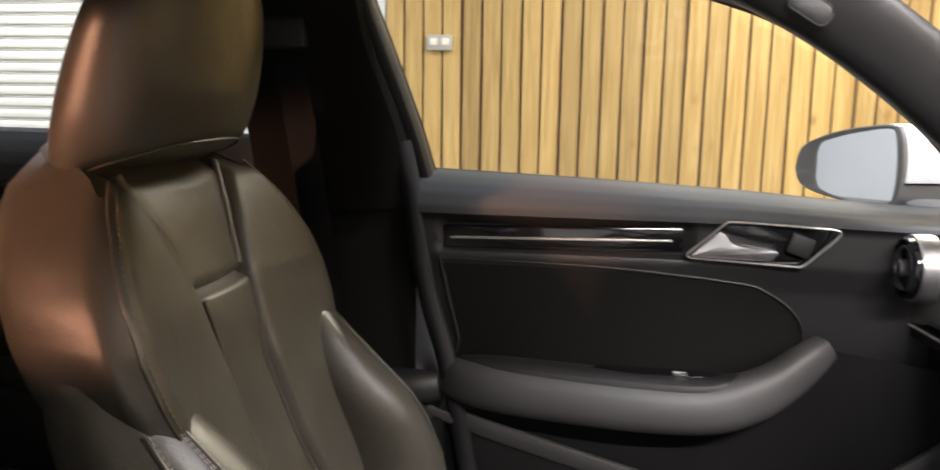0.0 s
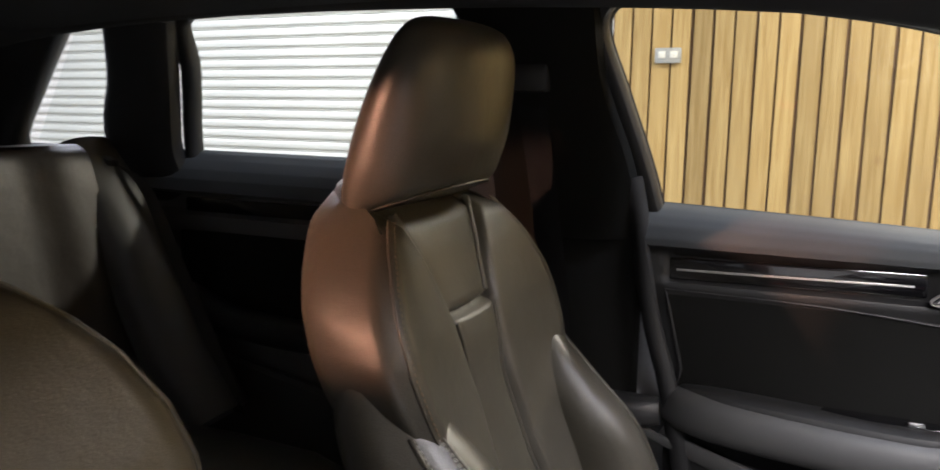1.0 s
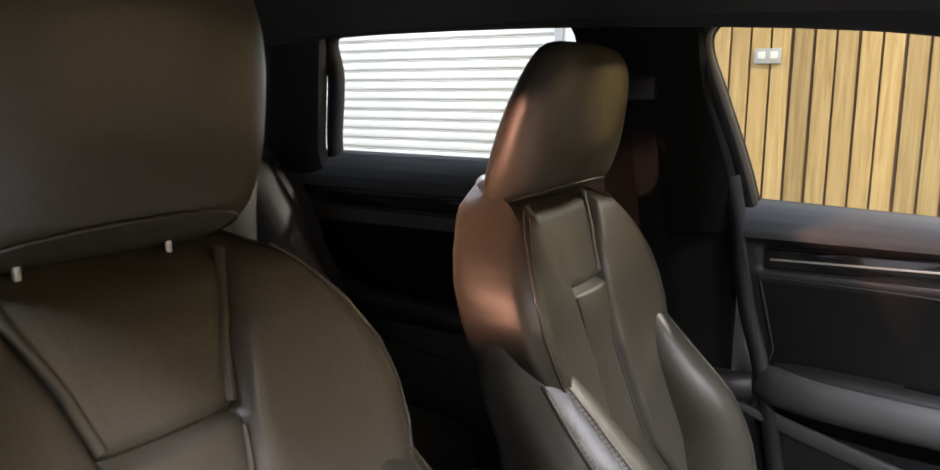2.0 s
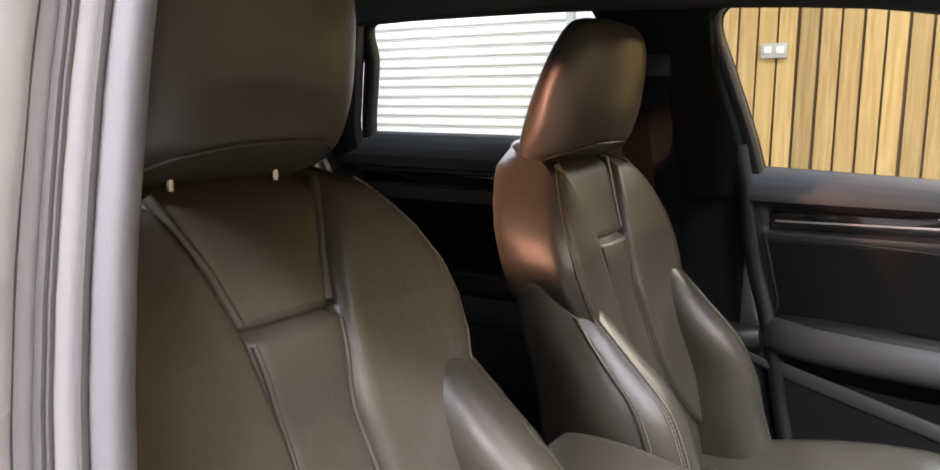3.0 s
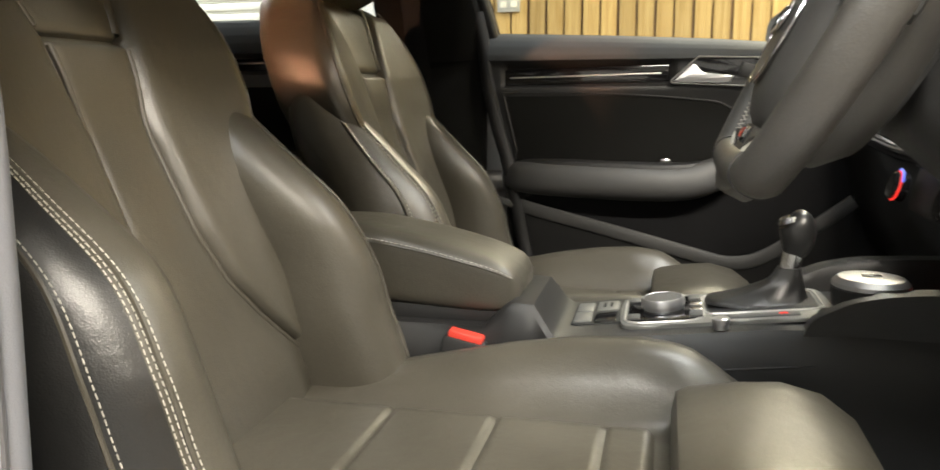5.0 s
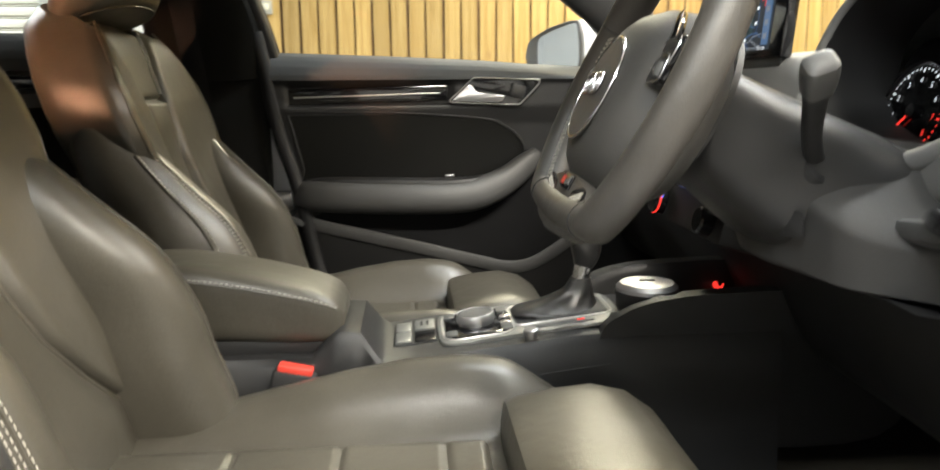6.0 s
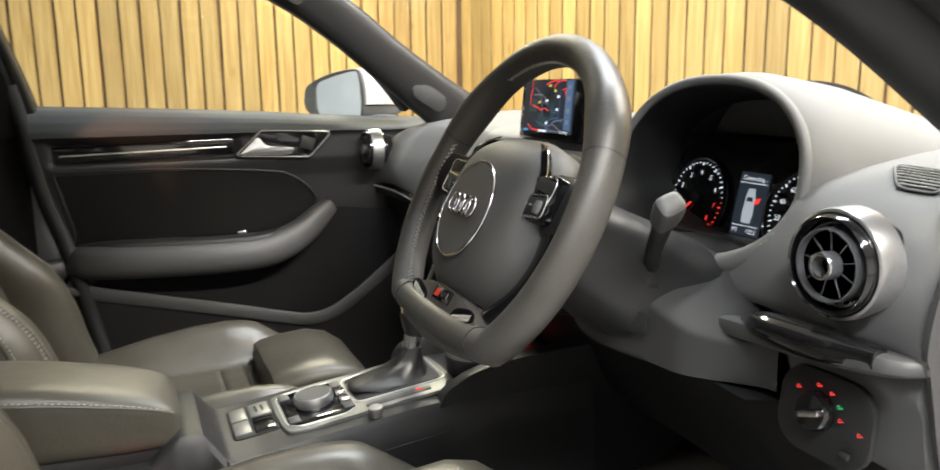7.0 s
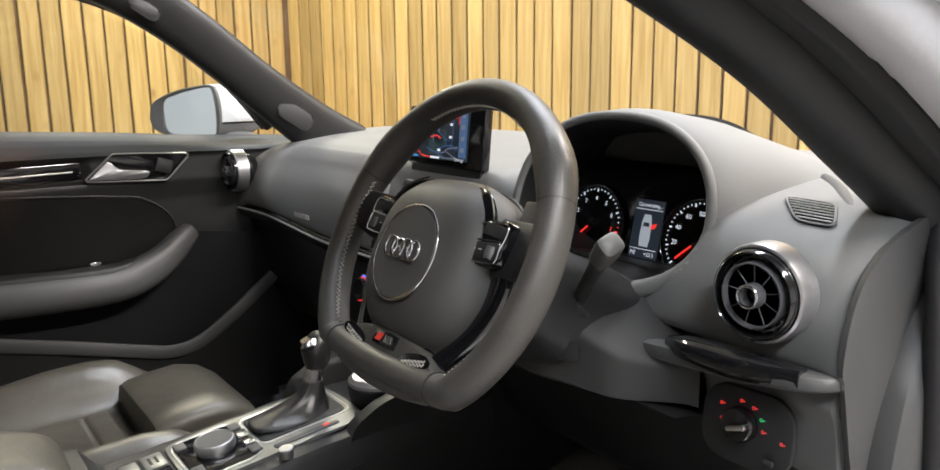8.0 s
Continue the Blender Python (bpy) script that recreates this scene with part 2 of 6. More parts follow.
def spline(points, n):
    """n points on a Catmull-Rom curve through points of any dimension."""
    p = np.array(points, float)
    p = np.vstack([2 * p[0] - p[1], p, 2 * p[-1] - p[-2]])
    out = []
    for t in np.linspace(0, len(points) - 1, n):
        i = min(int(t), len(points) - 2)
        f = t - i
        a, b, c, d = p[i], p[i + 1], p[i + 2], p[i + 3]
        out.append(0.5 * (2 * b + (c - a) * f + (2 * a - 5 * b + 4 * c - d) * f * f + (3 * b - a - 3 * c + d) * f ** 3))
    return np.array(out)


def ring_points(n, power=2.0):
    """Unit superellipse."""
    out = []
    for i in range(n):
        a = 2 * math.pi * i / n
        c, s = math.cos(a), math.sin(a)
        out.append((math.copysign(abs(c) ** (2 / power), c), math.copysign(abs(s) ** (2 / power), s)))
    return out


def sweep(path, size, n=12, power=2.0, up=(0, 0, 1), closed=False, caps=True):
    """Sweeps an ellipse along path. size: (across, along up) or one pair for each point."""
    path = [Vector(p) for p in path]
    k = len(path)
    sizes = size if isinstance(size[0], (tuple, list, np.ndarray)) else [size] * k
    unit = ring_points(n, power)
    rings = []
    for i, p in enumerate(path):
        a = path[(i - 1) % k] if closed or i else p
        b = path[(i + 1) % k] if closed or i < k - 1 else p
        t = (b - a).normalized()
        side = t.cross(Vector(up)).normalized()
        top = side.cross(t).normalized()
        rings.append([p + side * (u * sizes[i][0]) + top * (v * sizes[i][1]) for u, v in unit])
    if closed:
        rings.append(rings[0])
    return loft(rings, (caps and not closed,) * 2)


def rbox(c, s, r=0.006, seg=2, turn=(0, 0, 0), taper=1.0):
    """A box with rounded edges: centre, full sizes, edge radius, turn in degrees."""
    bm = bmesh.new()
    bmesh.ops.create_cube(bm, size=1)
    for v in bm.verts:
        k = taper if v.co.z > 0 else 1.0
        v.co = Vector((v.co.x * s[0] * k, v.co.y * s[1] * k, v.co.z * s[2]))
    if r:
        bmesh.ops.bevel(bm, geom=bm.edges[:], offset=min(r, min(s) * 0.49), segments=seg, profile=0.5, affect="EDGES", clamp_overlap=True)
    bmesh.ops.transform(bm, matrix=pose(*c, *turn), verts=bm.verts)
    bm.verts.ensure_lookup_table()
    out = [tuple(v.co) for v in bm.verts], [tuple(v.index for v in f.verts) for f in bm.faces]
    bm.free()
    return out


def lathe(profile, n=32, m=Matrix()):
    """Turns (radius, height) pairs round z, then moves the result by m."""
    rings = [[(r * math.cos(2 * math.pi * j / n), r * math.sin(2 * math.pi * j / n), h) for j in range(n)] for r, h in profile]
    return moved(loft(rings, (profile[0][0] > 1e-4, profile[-1][0] > 1e-4)), m)


def slab(outline, thick, m=Matrix(), r=0.003):
    """A flat plate: an outline in x, y, thickness along z, its front edge rounded."""
    bm = bmesh.new()
    bottom = bm.faces.new([bm.verts.new((x, y, 0)) for x, y in outline])
    got = bmesh.ops.extrude_face_region(bm, geom=[bottom])
    tops = [g for g in got["geom"] if isinstance(g, bmesh.types.BMVert)]
    for v in tops:
        v.co.z += thick
    if r:
        edges = [e for e in bm.edges if all(abs(v.co.z - thick) < 1e-6 for v in e.verts)]
        bmesh.ops.bevel(bm, geom=edges, offset=r, segments=2, profile=0.5, affect="EDGES", clamp_overlap=True)
    bmesh.ops.transform(bm, matrix=m, verts=bm.verts)
    bm.verts.ensure_lookup_table()
    out = [tuple(v.co) for v in bm.verts], [tuple(v.index for v in f.verts) for f in bm.faces]
    bm.free()
    return out


def round_rect(w, h, r, n=5):
    out = []
    for cx, cy, a0 in ((w / 2 - r, h / 2 - r, 0), (-w / 2 + r, h / 2 - r, 90), (-w / 2 + r, -h / 2 + r, 180), (w / 2 - r, -h / 2 + r, 270)):
        for i in range(n + 1):
            a = radians(a0 + 90 * i / n)
            out.append((cx + r * math.cos(a), cy + r * math.sin(a)))
    return out


def torus(R, r, m=Matrix(), n=40, k=10):
    return moved(sweep([(R * math.cos(2 * math.pi * i / n), R * math.sin(2 * math.pi * i / n), 0) for i in range(n)], (r, r), k, closed=True), m)


def grid(f, nu, nv):
    """A sheet from f(u, v), u and v from 0 to 1."""
    verts = [tuple(f(i / nu, j / nv)) for j in range(nv + 1) for i in range(nu + 1)]
    faces = [(j * (nu + 1) + i, j * (nu + 1) + i + 1, (j + 1) * (nu + 1) + i + 1, (j + 1) * (nu + 1) + i) for j in range(nv) for i in range(nu)]
    return verts, faces


def basis(origin, right, up):
    """A matrix whose x runs right, y up and z out of the plane."""
    x = Vector(right).normalized()
    z = x.cross(Vector(up)).normalized()
    y = z.cross(x)
    m = Matrix((x, y, z)).transposed().to_4x4()
    m.translation = origin
    return m


def lettering(name, text, size, m, mat, parent, label=""):
    cu = bpy.data.curves.new(name, "FONT")
    cu.body, cu.size, cu.align_x, cu.align_y = text, size, "CENTER", "CENTER"
    cu.resolution_u = 2
    ob = bpy.data.objects.new(name, cu)
    me = bpy.data.meshes.new_from_object(ob)
    bpy.data.objects.remove(ob)
    me.transform(m)
    me.materials.clear()
    return link(name, me, mat, parent, label, 30)


def stitches(path, length=0.0042, gap=0.0028, r=0.0006):
    """A row of short raised threads along a path."""
    pts = [Vector(p) for p in path]
    out, run = [], 0.0
    step = length + gap
    for a, b in zip(pts, pts[1:]):
        d = (b - a).length
        while run < d:
            p = a.lerp(b, run / d)
            q = p + (b - a).normalized() * length
            out.append(sweep([p, q], (r, r), 4))
            run += step
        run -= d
    return join(*out)


def interp(x, xs, ys):
    return float(np.interp(x, xs, ys))


def smooth(a, b, x):
    t = min(1, max(0, (x - a) / (b - a)))
    return t * t * (3 - 2 * t)


MID = -0.03      # the car's centre line

# ---- the workshop ----
def box_mesh(x0, x1, y0, y1, z0, z1):
    return rbox(((x0 + x1) / 2, (y0 + y1) / 2, (z0 + z1) / 2), (x1 - x0, y1 - y0, z1 - z0), 0)


WALL_Y = 4.22
CORNER = Vector((1.97, WALL_Y, 0))
AHEAD = Vector((0.23, -0.973, 0)).normalized()   # the front wall runs off square to the car
tagged(part("ground", box_mesh(-8.5, 6, -5.6, WALL_Y + 0.4, -0.1, 0), CONCRETE), "grey concrete workshop floor with stains and scuffs", "floor", kind="structure")
tagged(part("ceiling", box_mesh(-8.5, 6, -5.6, WALL_Y + 0.4, CEILING, CEILING + 0.1), WHITEWALL), "plain white workshop ceiling", "ceiling", kind="structure")
tagged(part("wall_right", box_mesh(-8.5, 6, -5.6, -5.5, 0, CEILING), WHITEWALL), "plain white painted workshop wall", "wall", kind="structure")
tagged(part("wall_rear", box_mesh(-8.5, -8.4, -5.5, WALL_Y + 0.3, 0, CEILING), WHITEWALL), "plain white painted rear wall", "wall", kind="structure")
SHUTTER_EDGE, FENCE_EDGE = -2.43, -1.443
wall_left = tagged(part("wall_left", join(box_mesh(SHUTTER_EDGE, FENCE_EDGE, WALL_Y + 0.02, WALL_Y + 0.3, 0, CEILING),
                                          box_mesh(-8.4, SHUTTER_EDGE, WALL_Y + 0.02, WALL_Y + 0.3, 2.45, CEILING),
                                          box_mesh(-8.4, -6.9, WALL_Y + 0.02, WALL_Y + 0.3, 0, 2.45)), WHITEWALL),
                   "white painted wall beside the roller shutter", "wall", kind="structure")
tagged(part("wall_outside", box_mesh(-7.2, SHUTTER_EDGE + 0.2, WALL_Y + 0.31, WALL_Y + 0.36, 0, CEILING), WHITEWALL), "plain wall behind the shutter", "wall", kind="structure")

# timber cladding: vertical boards with dark joints on a dark backing
clad_left = tagged(part("wall_timber", box_mesh(FENCE_EDGE, 2.4, WALL_Y + 0.025, WALL_Y + 0.3, 0, CEILING), BACKING),
                   "wall clad in vertical yellow softwood boards with dark joints", "wall", kind="structure")
M_FRONT = basis(CORNER, AHEAD, (0, 0, 1))
clad_front = tagged(part("wall_front", moved(box_mesh(-0.6, 10.2, 0, CEILING, -0.3, -0.025), M_FRONT), BACKING),
                    "front wall clad in vertical yellow softwood boards", "wall", kind="structure")


def board_mesh(width, rng):
    """One board: rounded front edges, a slight bow along its length."""
    w, d = width / 2, 0.014
    prof = [(-w, -d), (-w, -0.003), (-w + 0.003, 0), (w - 0.003, 0), (w, -0.003), (w, -d)]
    rings = []
    for k in range(5):
        z = CEILING * k / 4
        off = rng.uniform(-0.0025, 0.0025)
        rings.append([(x + off, -y, z) for x, y in prof])
    return loft(rings)


rng = random.Random(4)
BOARDS = [bpy.data.meshes.new("plank") for _ in range(6)]
for me in BOARDS:
    v, f = board_mesh(0.1015 + rng.uniform(-0.003, 0.003), rng)
    me.from_pydata(v, [], f)
    me.materials.append(WOOD)


def board(parent, m):
    ob = new("plank", rng.choice(BOARDS))
    ob.parent = parent
    ob.matrix_basis = m


pitch = 0.1165
x = FENCE_EDGE + 0.058
while x < 1.98:
    board(clad_left, pose(x, WALL_Y + rng.uniform(0, 0.006), 0, 0, rng.uniform(-0.1, 0.1), 0))
    x += pitch
s = 0.05
while s < 9.3:
    p = CORNER + AHEAD * s
    board(clad_front, Matrix.Translation(p) @ pose(0, 0, 0, 0, 0, math.degrees(math.atan2(AHEAD.y, AHEAD.x))))
    s += pitch

# roller shutter: curled slats between guide rails
shutter = thing("roller_shutter", (-4.6, WALL_Y + 0.1, 0), "closed off-white steel roller shutter with curved slats", "roller shutter", kind="structure")
slat = bpy.data.meshes.new("slat")
prof = [(0.020, 0.0), (0.006, 0.002), (0.001, 0.008), (-0.002, 0.022), (-0.003, 0.034), (-0.001, 0.048), (0.006, 0.056), (0.022, 0.058), (0.022, 0.061), (0.005, 0.062), (0.004, 0.068), (0.022, 0.070), (0.022, 0.0745), (0.026, 0.0745), (0.026, 0.0)]
v, f = loft([[(-6.85, y, z) for y, z in prof], [(SHUTTER_EDGE - 0.03, y, z) for y, z in prof]])
slat.from_pydata(v, [], f)
slat.materials.append(SHUTTER)
for k in range(33):
    ob = new("slat", slat)
    ob.parent = shutter
    ob.matrix_parent_inverse = Matrix.Translation(shutter.location).inverted()
    ob.matrix_basis = pose(0, WALL_Y + 0.09, 0.01 + 0.0752 * k)
part("guide_rail", box_mesh(SHUTTER_EDGE - 0.06, SHUTTER_EDGE, WALL_Y + 0.005, WALL_Y + 0.14, 0, 2.46), PLATE, shutter, "grey steel guide rail")
part("guide_rail", box_mesh(-6.92, -6.84, WALL_Y + 0.03, WALL_Y + 0.14, 0, 2.46), PLATE, shutter, "grey steel guide rail")

# small double socket on the boards
sock = thing("wall_socket", (-1.105, WALL_Y - 0.02, 1.4), "small grey metal double socket plate on the timber wall", "wall socket")
part("plate", rbox((-1.105, WALL_Y - 0.014, 1.4), (0.15, 0.022, 0.088), 0.004), PLATE, sock)
for dx in (-0.035, 0.035):
    part("socket", rbox((-1.105 + dx, WALL_Y - 0.027, 1.405), (0.042, 0.006, 0.04), 0.002), SHUTTER, sock, "pale socket insert")

for lx, ly, watts, tint in LAMPS:
    fix = thing("ceiling_light", (lx, ly, CEILING), "slim white ceiling strip light, switched on", "ceiling light", "workshop strip lights")
    part("housing", rbox((lx, ly, CEILING - 0.05), (1.56, 0.28, 0.1), 0.01), WHITEWALL, fix)
    part("diffuser", rbox((lx, ly, CEILING - 0.106), (1.5, 0.22, 0.012), 0.004), GLOW_LAMP, fix, "glowing diffuser")

# fixture for the added warm lamp, out of view
wl = thing("wall_light", (WALL_LAMP_X, -5.5, 2.0), "added square wall light, out of view, with a warm glowing front", "wall light")
part("housing", rbox((WALL_LAMP_X, -5.44, 2.0), (0.4, 0.12, 0.3), 0.015), WHITEWALL, wl)
part("diffuser", rbox((WALL_LAMP_X, -5.378, 2.0), (0.3, 0.012, 0.2), 0.004), GLOW_WARM, wl, "warm glowing front")


# ---- the car: shell ----
car = thing("car_body", (-0.4, MID, 0.0), "white hatchback car shell with dark interior trim", "car")
# floor and bulkheads
part("floor_pan", join(box_mesh(-2.1, 0.95, -0.72, 0.70, 0.14, 0.2), box_mesh(0.85, 0.95, -0.72, 0.70, 0.2, 0.9)), CARPET, car, "black carpeted floor and bulkhead")
part("sill", rbox((-0.45, -0.79, 0.27), (2.6, 0.17, 0.2), 0.03), PAINT, car)
part("sill", rbox((-0.45, 0.79, 0.27), (2.6, 0.11, 0.2), 0.03), PAINT, car)


def roof(z0, lift):
    def f(u, v):
        x = -2.05 + 2.05 * u
        half = 0.575 - 0.03 * smooth(0.6, 1, u) + lift * 1.2
        y = MID + (2 * v - 1) * half
        e = abs(2 * v - 1)
        z = z0 + 0.075 * (1 - e ** 2.5) - 0.055 * (1 - u) ** 2 - 0.045 * u ** 4 + lift
        return x, y, z
    return f


part("roof_lining", grid(roof(1.285, 0), 24, 20), LINING, car, "black cloth roof lining")
part("roof_skin", grid(roof(1.30, 0.03), 24, 20), PAINT, car, "white painted roof")
part("rear_panel", join(box_mesh(-2.15, -2.05, -0.70, 0.66, 0.2, 1.22), box_mesh(-2.1, -1.72, -0.68, 0.64, 0.92, 0.95)), TRIM, car, "black luggage cover and tailgate trim")
# passenger side upper trim bars
for nm, path, size, mat, lab in (
    ("roof_rail", [(-0.02, 0.560, 1.228), (-0.06, 0.560, 1.245), (-0.3, 0.575, 1.282), (-0.75, 0.585, 1.305), (-1.3, 0.58, 1.305), (-1.75, 0.56, 1.27), (-2.05, 0.54, 1.2)], (0.045, 0.03), LINING, "black roof rail trim"),
    ("b_pillar", [(-0.615, 0.735, 0.90), (-0.62, 0.71, 1.0), (-0.645, 0.665, 1.14), (-0.66, 0.61, 1.29)], [(0.13, 0.035), (0.125, 0.035), (0.11, 0.035), (0.12, 0.035)], CLOTH, "black cloth-lined pillar trim"),
    ("c_pillar", [(-1.575, 0.77, 0.9), (-1.57, 0.72, 1.02), (-1.51, 0.67, 1.14), (-1.45, 0.61, 1.29)], [(0.10, 0.03), (0.1, 0.03), (0.085, 0.03), (0.085, 0.03)], TRIM, "black pillar trim"),
    ("d_pillar", [(-2.03, 0.73, 0.95), (-1.98, 0.68, 1.06), (-1.84, 0.63, 1.18), (-1.70, 0.59, 1.30)], [(0.075, 0.04)] * 4, TRIM, "black rear pillar trim"),
):
    part(nm, sweep(spline(path, 20), [tuple(x) for x in spline(size, 20)] if isinstance(size, list) else size, 16, 3.0, up=(0, 1, 0.35)), mat, car, lab)
part("b_pillar_trim", rbox((-0.62, 0.735, 0.57), (0.27, 0.05, 0.76), 0.02), CLOTH, car, "black lower pillar trim")
part("quarter_trim", rbox((-1.78, 0.745, 0.80), (0.42, 0.06, 0.42), 0.02), SOFT, car, "dark grey quarter panel trim")
# passenger front pillar, lined in grey, with its tweeter grille
apil = [(0.50, 0.625, 0.880), (0.40, 0.618, 0.942), (0.262, 0.602, 1.042), (0.152, 0.590, 1.127), (0.047, 0.580, 1.195), (-0.08, 0.568, 1.250), (-0.22, 0.570, 1.280)]
pil = part("a_pillar", sweep(spline(apil, 28), [tuple(x) for x in spline([(0.066, 0.036), (0.058, 0.036), (0.050, 0.035), (0.049, 0.034), (0.049, 0.033), (0.046, 0.032), (0.04, 0.03)], 28)], 20, 3.0, up=(0, 1, 0.2)), SOFT, car, "dark grey front pillar trim")
for cx, cz, w, h, y, nm, lab in ((0.036, 1.179, 0.056, 0.026, 0.5478, "pillar_cap", "small oval cap"), (0.345, 0.967, 0.085, 0.040, 0.5745, "tweeter_grille", "black speaker grille")):
    m_cap = basis((cx, y, cz), (0.84, -0.06, -0.55), (0.55, 0.1, 0.84))
    part(nm, moved(slab(round_rect(w, h, h * 0.42), 0.003), m_cap), SOFT if nm == "pillar_cap" else TRIM, pil, lab)
    part("cap_gap", sweep([m_cap @ Vector((x, y2, 0.0016)) for x, y2 in round_rect(w + 0.001, h + 0.001, h * 0.42)], (0.0008, 0.0016), 6, closed=True), RUBBER, pil, "thin dark gap")
# driver's front pillar: grey lining, rubber seal, white outer skin
dpil = [(0.455, -0.745, 0.40), (0.462, -0.744, 0.60), (0.465, -0.740, 0.76), (0.45, -0.732, 0.86), (0.405, -0.718, 0.92), (0.335, -0.695, 0.98), (0.225, -0.658, 1.068), (0.08, -0.608, 1.155), (-0.08, -0.585, 1.22), (-0.3, -0.61, 1.29), (-0.75, -0.615, 1.308), (-1.4, -0.61, 1.30), (-2.0, -0.57, 1.22)]
part("a_pillar", sweep(spline(dpil, 60), (0.036, 0.036), 18, 2.6, up=(0, 1, 0.2)), TRIM, car, "dark front pillar and roof rail trim")
part("pillar_lining", sweep([Vector(p) + Vector((0.018, -0.050, 0.008)) for p in spline(dpil, 60)], (0.024, 0.024), 14, 2.6, up=(0, 1, 0.2)), LINING, car, "black inner pillar edge")
for off, rad in (((0.008, -0.060, -0.004), 0.008), ((0.016, -0.076, 0.002), 0.007)):
    part("door_seal", sweep([Vector(p) + Vector(off) for p in spline(dpil, 60)], (rad, rad), 10), RUBBER, car, "black rubber door seal")
part("pillar_jamb", sweep([Vector(p) + Vector((0.036, -0.098, 0.018)) for p in spline(dpil, 60)], (0.036, 0.034), 16, 3, up=(0, 1, 0.2)), LITJAMB, car, "door jamb in paint lightened to look lit")
part("pillar_skin", sweep([Vector(p) + Vector((0.060, -0.142, 0.038)) for p in spline(dpil, 60)], (0.034, 0.036), 16, 2.6, up=(0, 1, 0.2)), PAINT, car, "white painted pillar")
# below the driver's pillar: dark kick trim, seal and painted wing edge
part("kick_trim", sweep(spline([(0.458, -0.734, 0.890), (0.450, -0.733, 0.85), (0.42, -0.736, 0.79), (0.39, -0.742, 0.7), (0.375, -0.745, 0.6), (0.36, -0.75, 0.3)], 24), [tuple(q) for q in spline([(0.026, 0.026), (0.036, 0.032), (0.060, 0.036), (0.078, 0.036), (0.078, 0.035), (0.078, 0.035)], 24)], 16, 3, up=(0, 1, 0)), ENDGREY, car, "grey kick panel trim")
part("seal_lower", sweep(spline([(0.40, -0.745, 0.9), (0.36, -0.77, 0.8), (0.345, -0.785, 0.6), (0.34, -0.79, 0.3)], 14), (0.013, 0.013), 10), RUBBER, car, "black rubber door seal")
part("wing_edge", sweep(spline([(0.47, -0.80, 0.95), (0.44, -0.82, 0.8), (0.43, -0.83, 0.6), (0.43, -0.83, 0.3)], 12), (0.06, 0.06), 14, 3, up=(0, 1, 0)), PAINT, car, "white painted front wing edge")


# driver's centre pillar, standing open: lining, seal, painted jamb and the closed rear door's skin
def jamb(points, z0=0.28, z1=1.31, n=24):
    rings = []
    for k in range(n):
        z = z0 + (z1 - z0) * k / (n - 1)
        lean = interp(z, [0.28, 0.70, 0.80, 0.857, 0.945, 1.014, 1.10, 1.31], [-0.025, -0.003, 0.0, 0.004, 0.014, 0.026, 0.046, 0.105])
        back = -max(0, z - 0.8) * 0.10 + 0.0
        rings.append([(x + back, y + lean, z) for x, y in points])
    return loft(rings)


def rounded(points, n=40):
    p = spline(points + points[:1], n + 1)[:-1]
    return [tuple(q) for q in p]


part("b_pillar", jamb(rounded([(-0.447, -0.721), (-0.440, -0.712), (-0.446, -0.699), (-0.456, -0.694), (-0.50, -0.69), (-0.60, -0.69), (-0.62, -0.71), (-0.60, -0.732), (-0.50, -0.732)]), 0.893), LITPILLAR, car, "upper centre pillar trim, lightened to look lit")
part("b_pillar_lower", jamb(rounded([(-0.449, -0.721), (-0.444, -0.712), (-0.449, -0.702), (-0.459, -0.698), (-0.50, -0.695), (-0.60, -0.695), (-0.62, -0.71), (-0.60, -0.732), (-0.50, -0.732)]), 0.28, 0.889), LITPILLAR, car, "lower centre pillar trim, lightened to look lit")
part("pillar_seal", jamb(rounded([(-0.443, -0.7275), (-0.4455, -0.7225), (-0.455, -0.722), (-0.462, -0.726), (-0.455, -0.730)], 16)), PALESEAL, car, "grey rubber door seal")
part("pillar_jamb", jamb(rounded([(-0.445, -0.739), (-0.445, -0.729), (-0.455, -0.726), (-0.52, -0.734), (-0.52, -0.744), (-0.455, -0.742)], 24)), JAMB, car, "grey painted door jamb")
for sy in (0.0, 0.0034):
    part("jamb_seal", jamb(rounded([(-0.443, -0.7455 + sy), (-0.4445, -0.7425 + sy), (-0.450, -0.742 + sy), (-0.454, -0.7445 + sy), (-0.450, -0.747 + sy)], 16)), PALESEAL, car, "grey outer seal")
part("door_edge", jamb(rounded([(-0.443, -0.757), (-0.446, -0.748), (-0.455, -0.745), (-0.50, -0.748), (-0.50, -0.756), (-0.455, -0.759)], 24)), JAMB, car, "grey painted edge of the rear door")
SKIN = [(-0.441, -0.759), (-0.435, -0.766), (-0.430, -0.79), (-0.427, -0.83), (-0.425, -0.87), (-0.430, -0.888), (-0.45, -0.896)]
part("rear_door_skin", jamb(SKIN + [(-0.6, -0.902), (-0.95, -0.905), (-1.45, -0.90), (-1.45, -0.78), (-0.6, -0.757), (-0.46, -0.757)], 0.28, 1.01), PAINT, car, "white painted rear door")
part("rear_door_frame", jamb(SKIN + [(-0.56, -0.90), (-0.56, -0.77), (-0.46, -0.757)], 1.0102), PAINT, car, "white painted window frame of the rear door")
# outer skin on the passenger side and glazing
part("outer_side", join(box_mesh(-2.1, 0.9, 0.80, 0.86, 0.3, 0.87)), PAINT, car, "white painted body side")


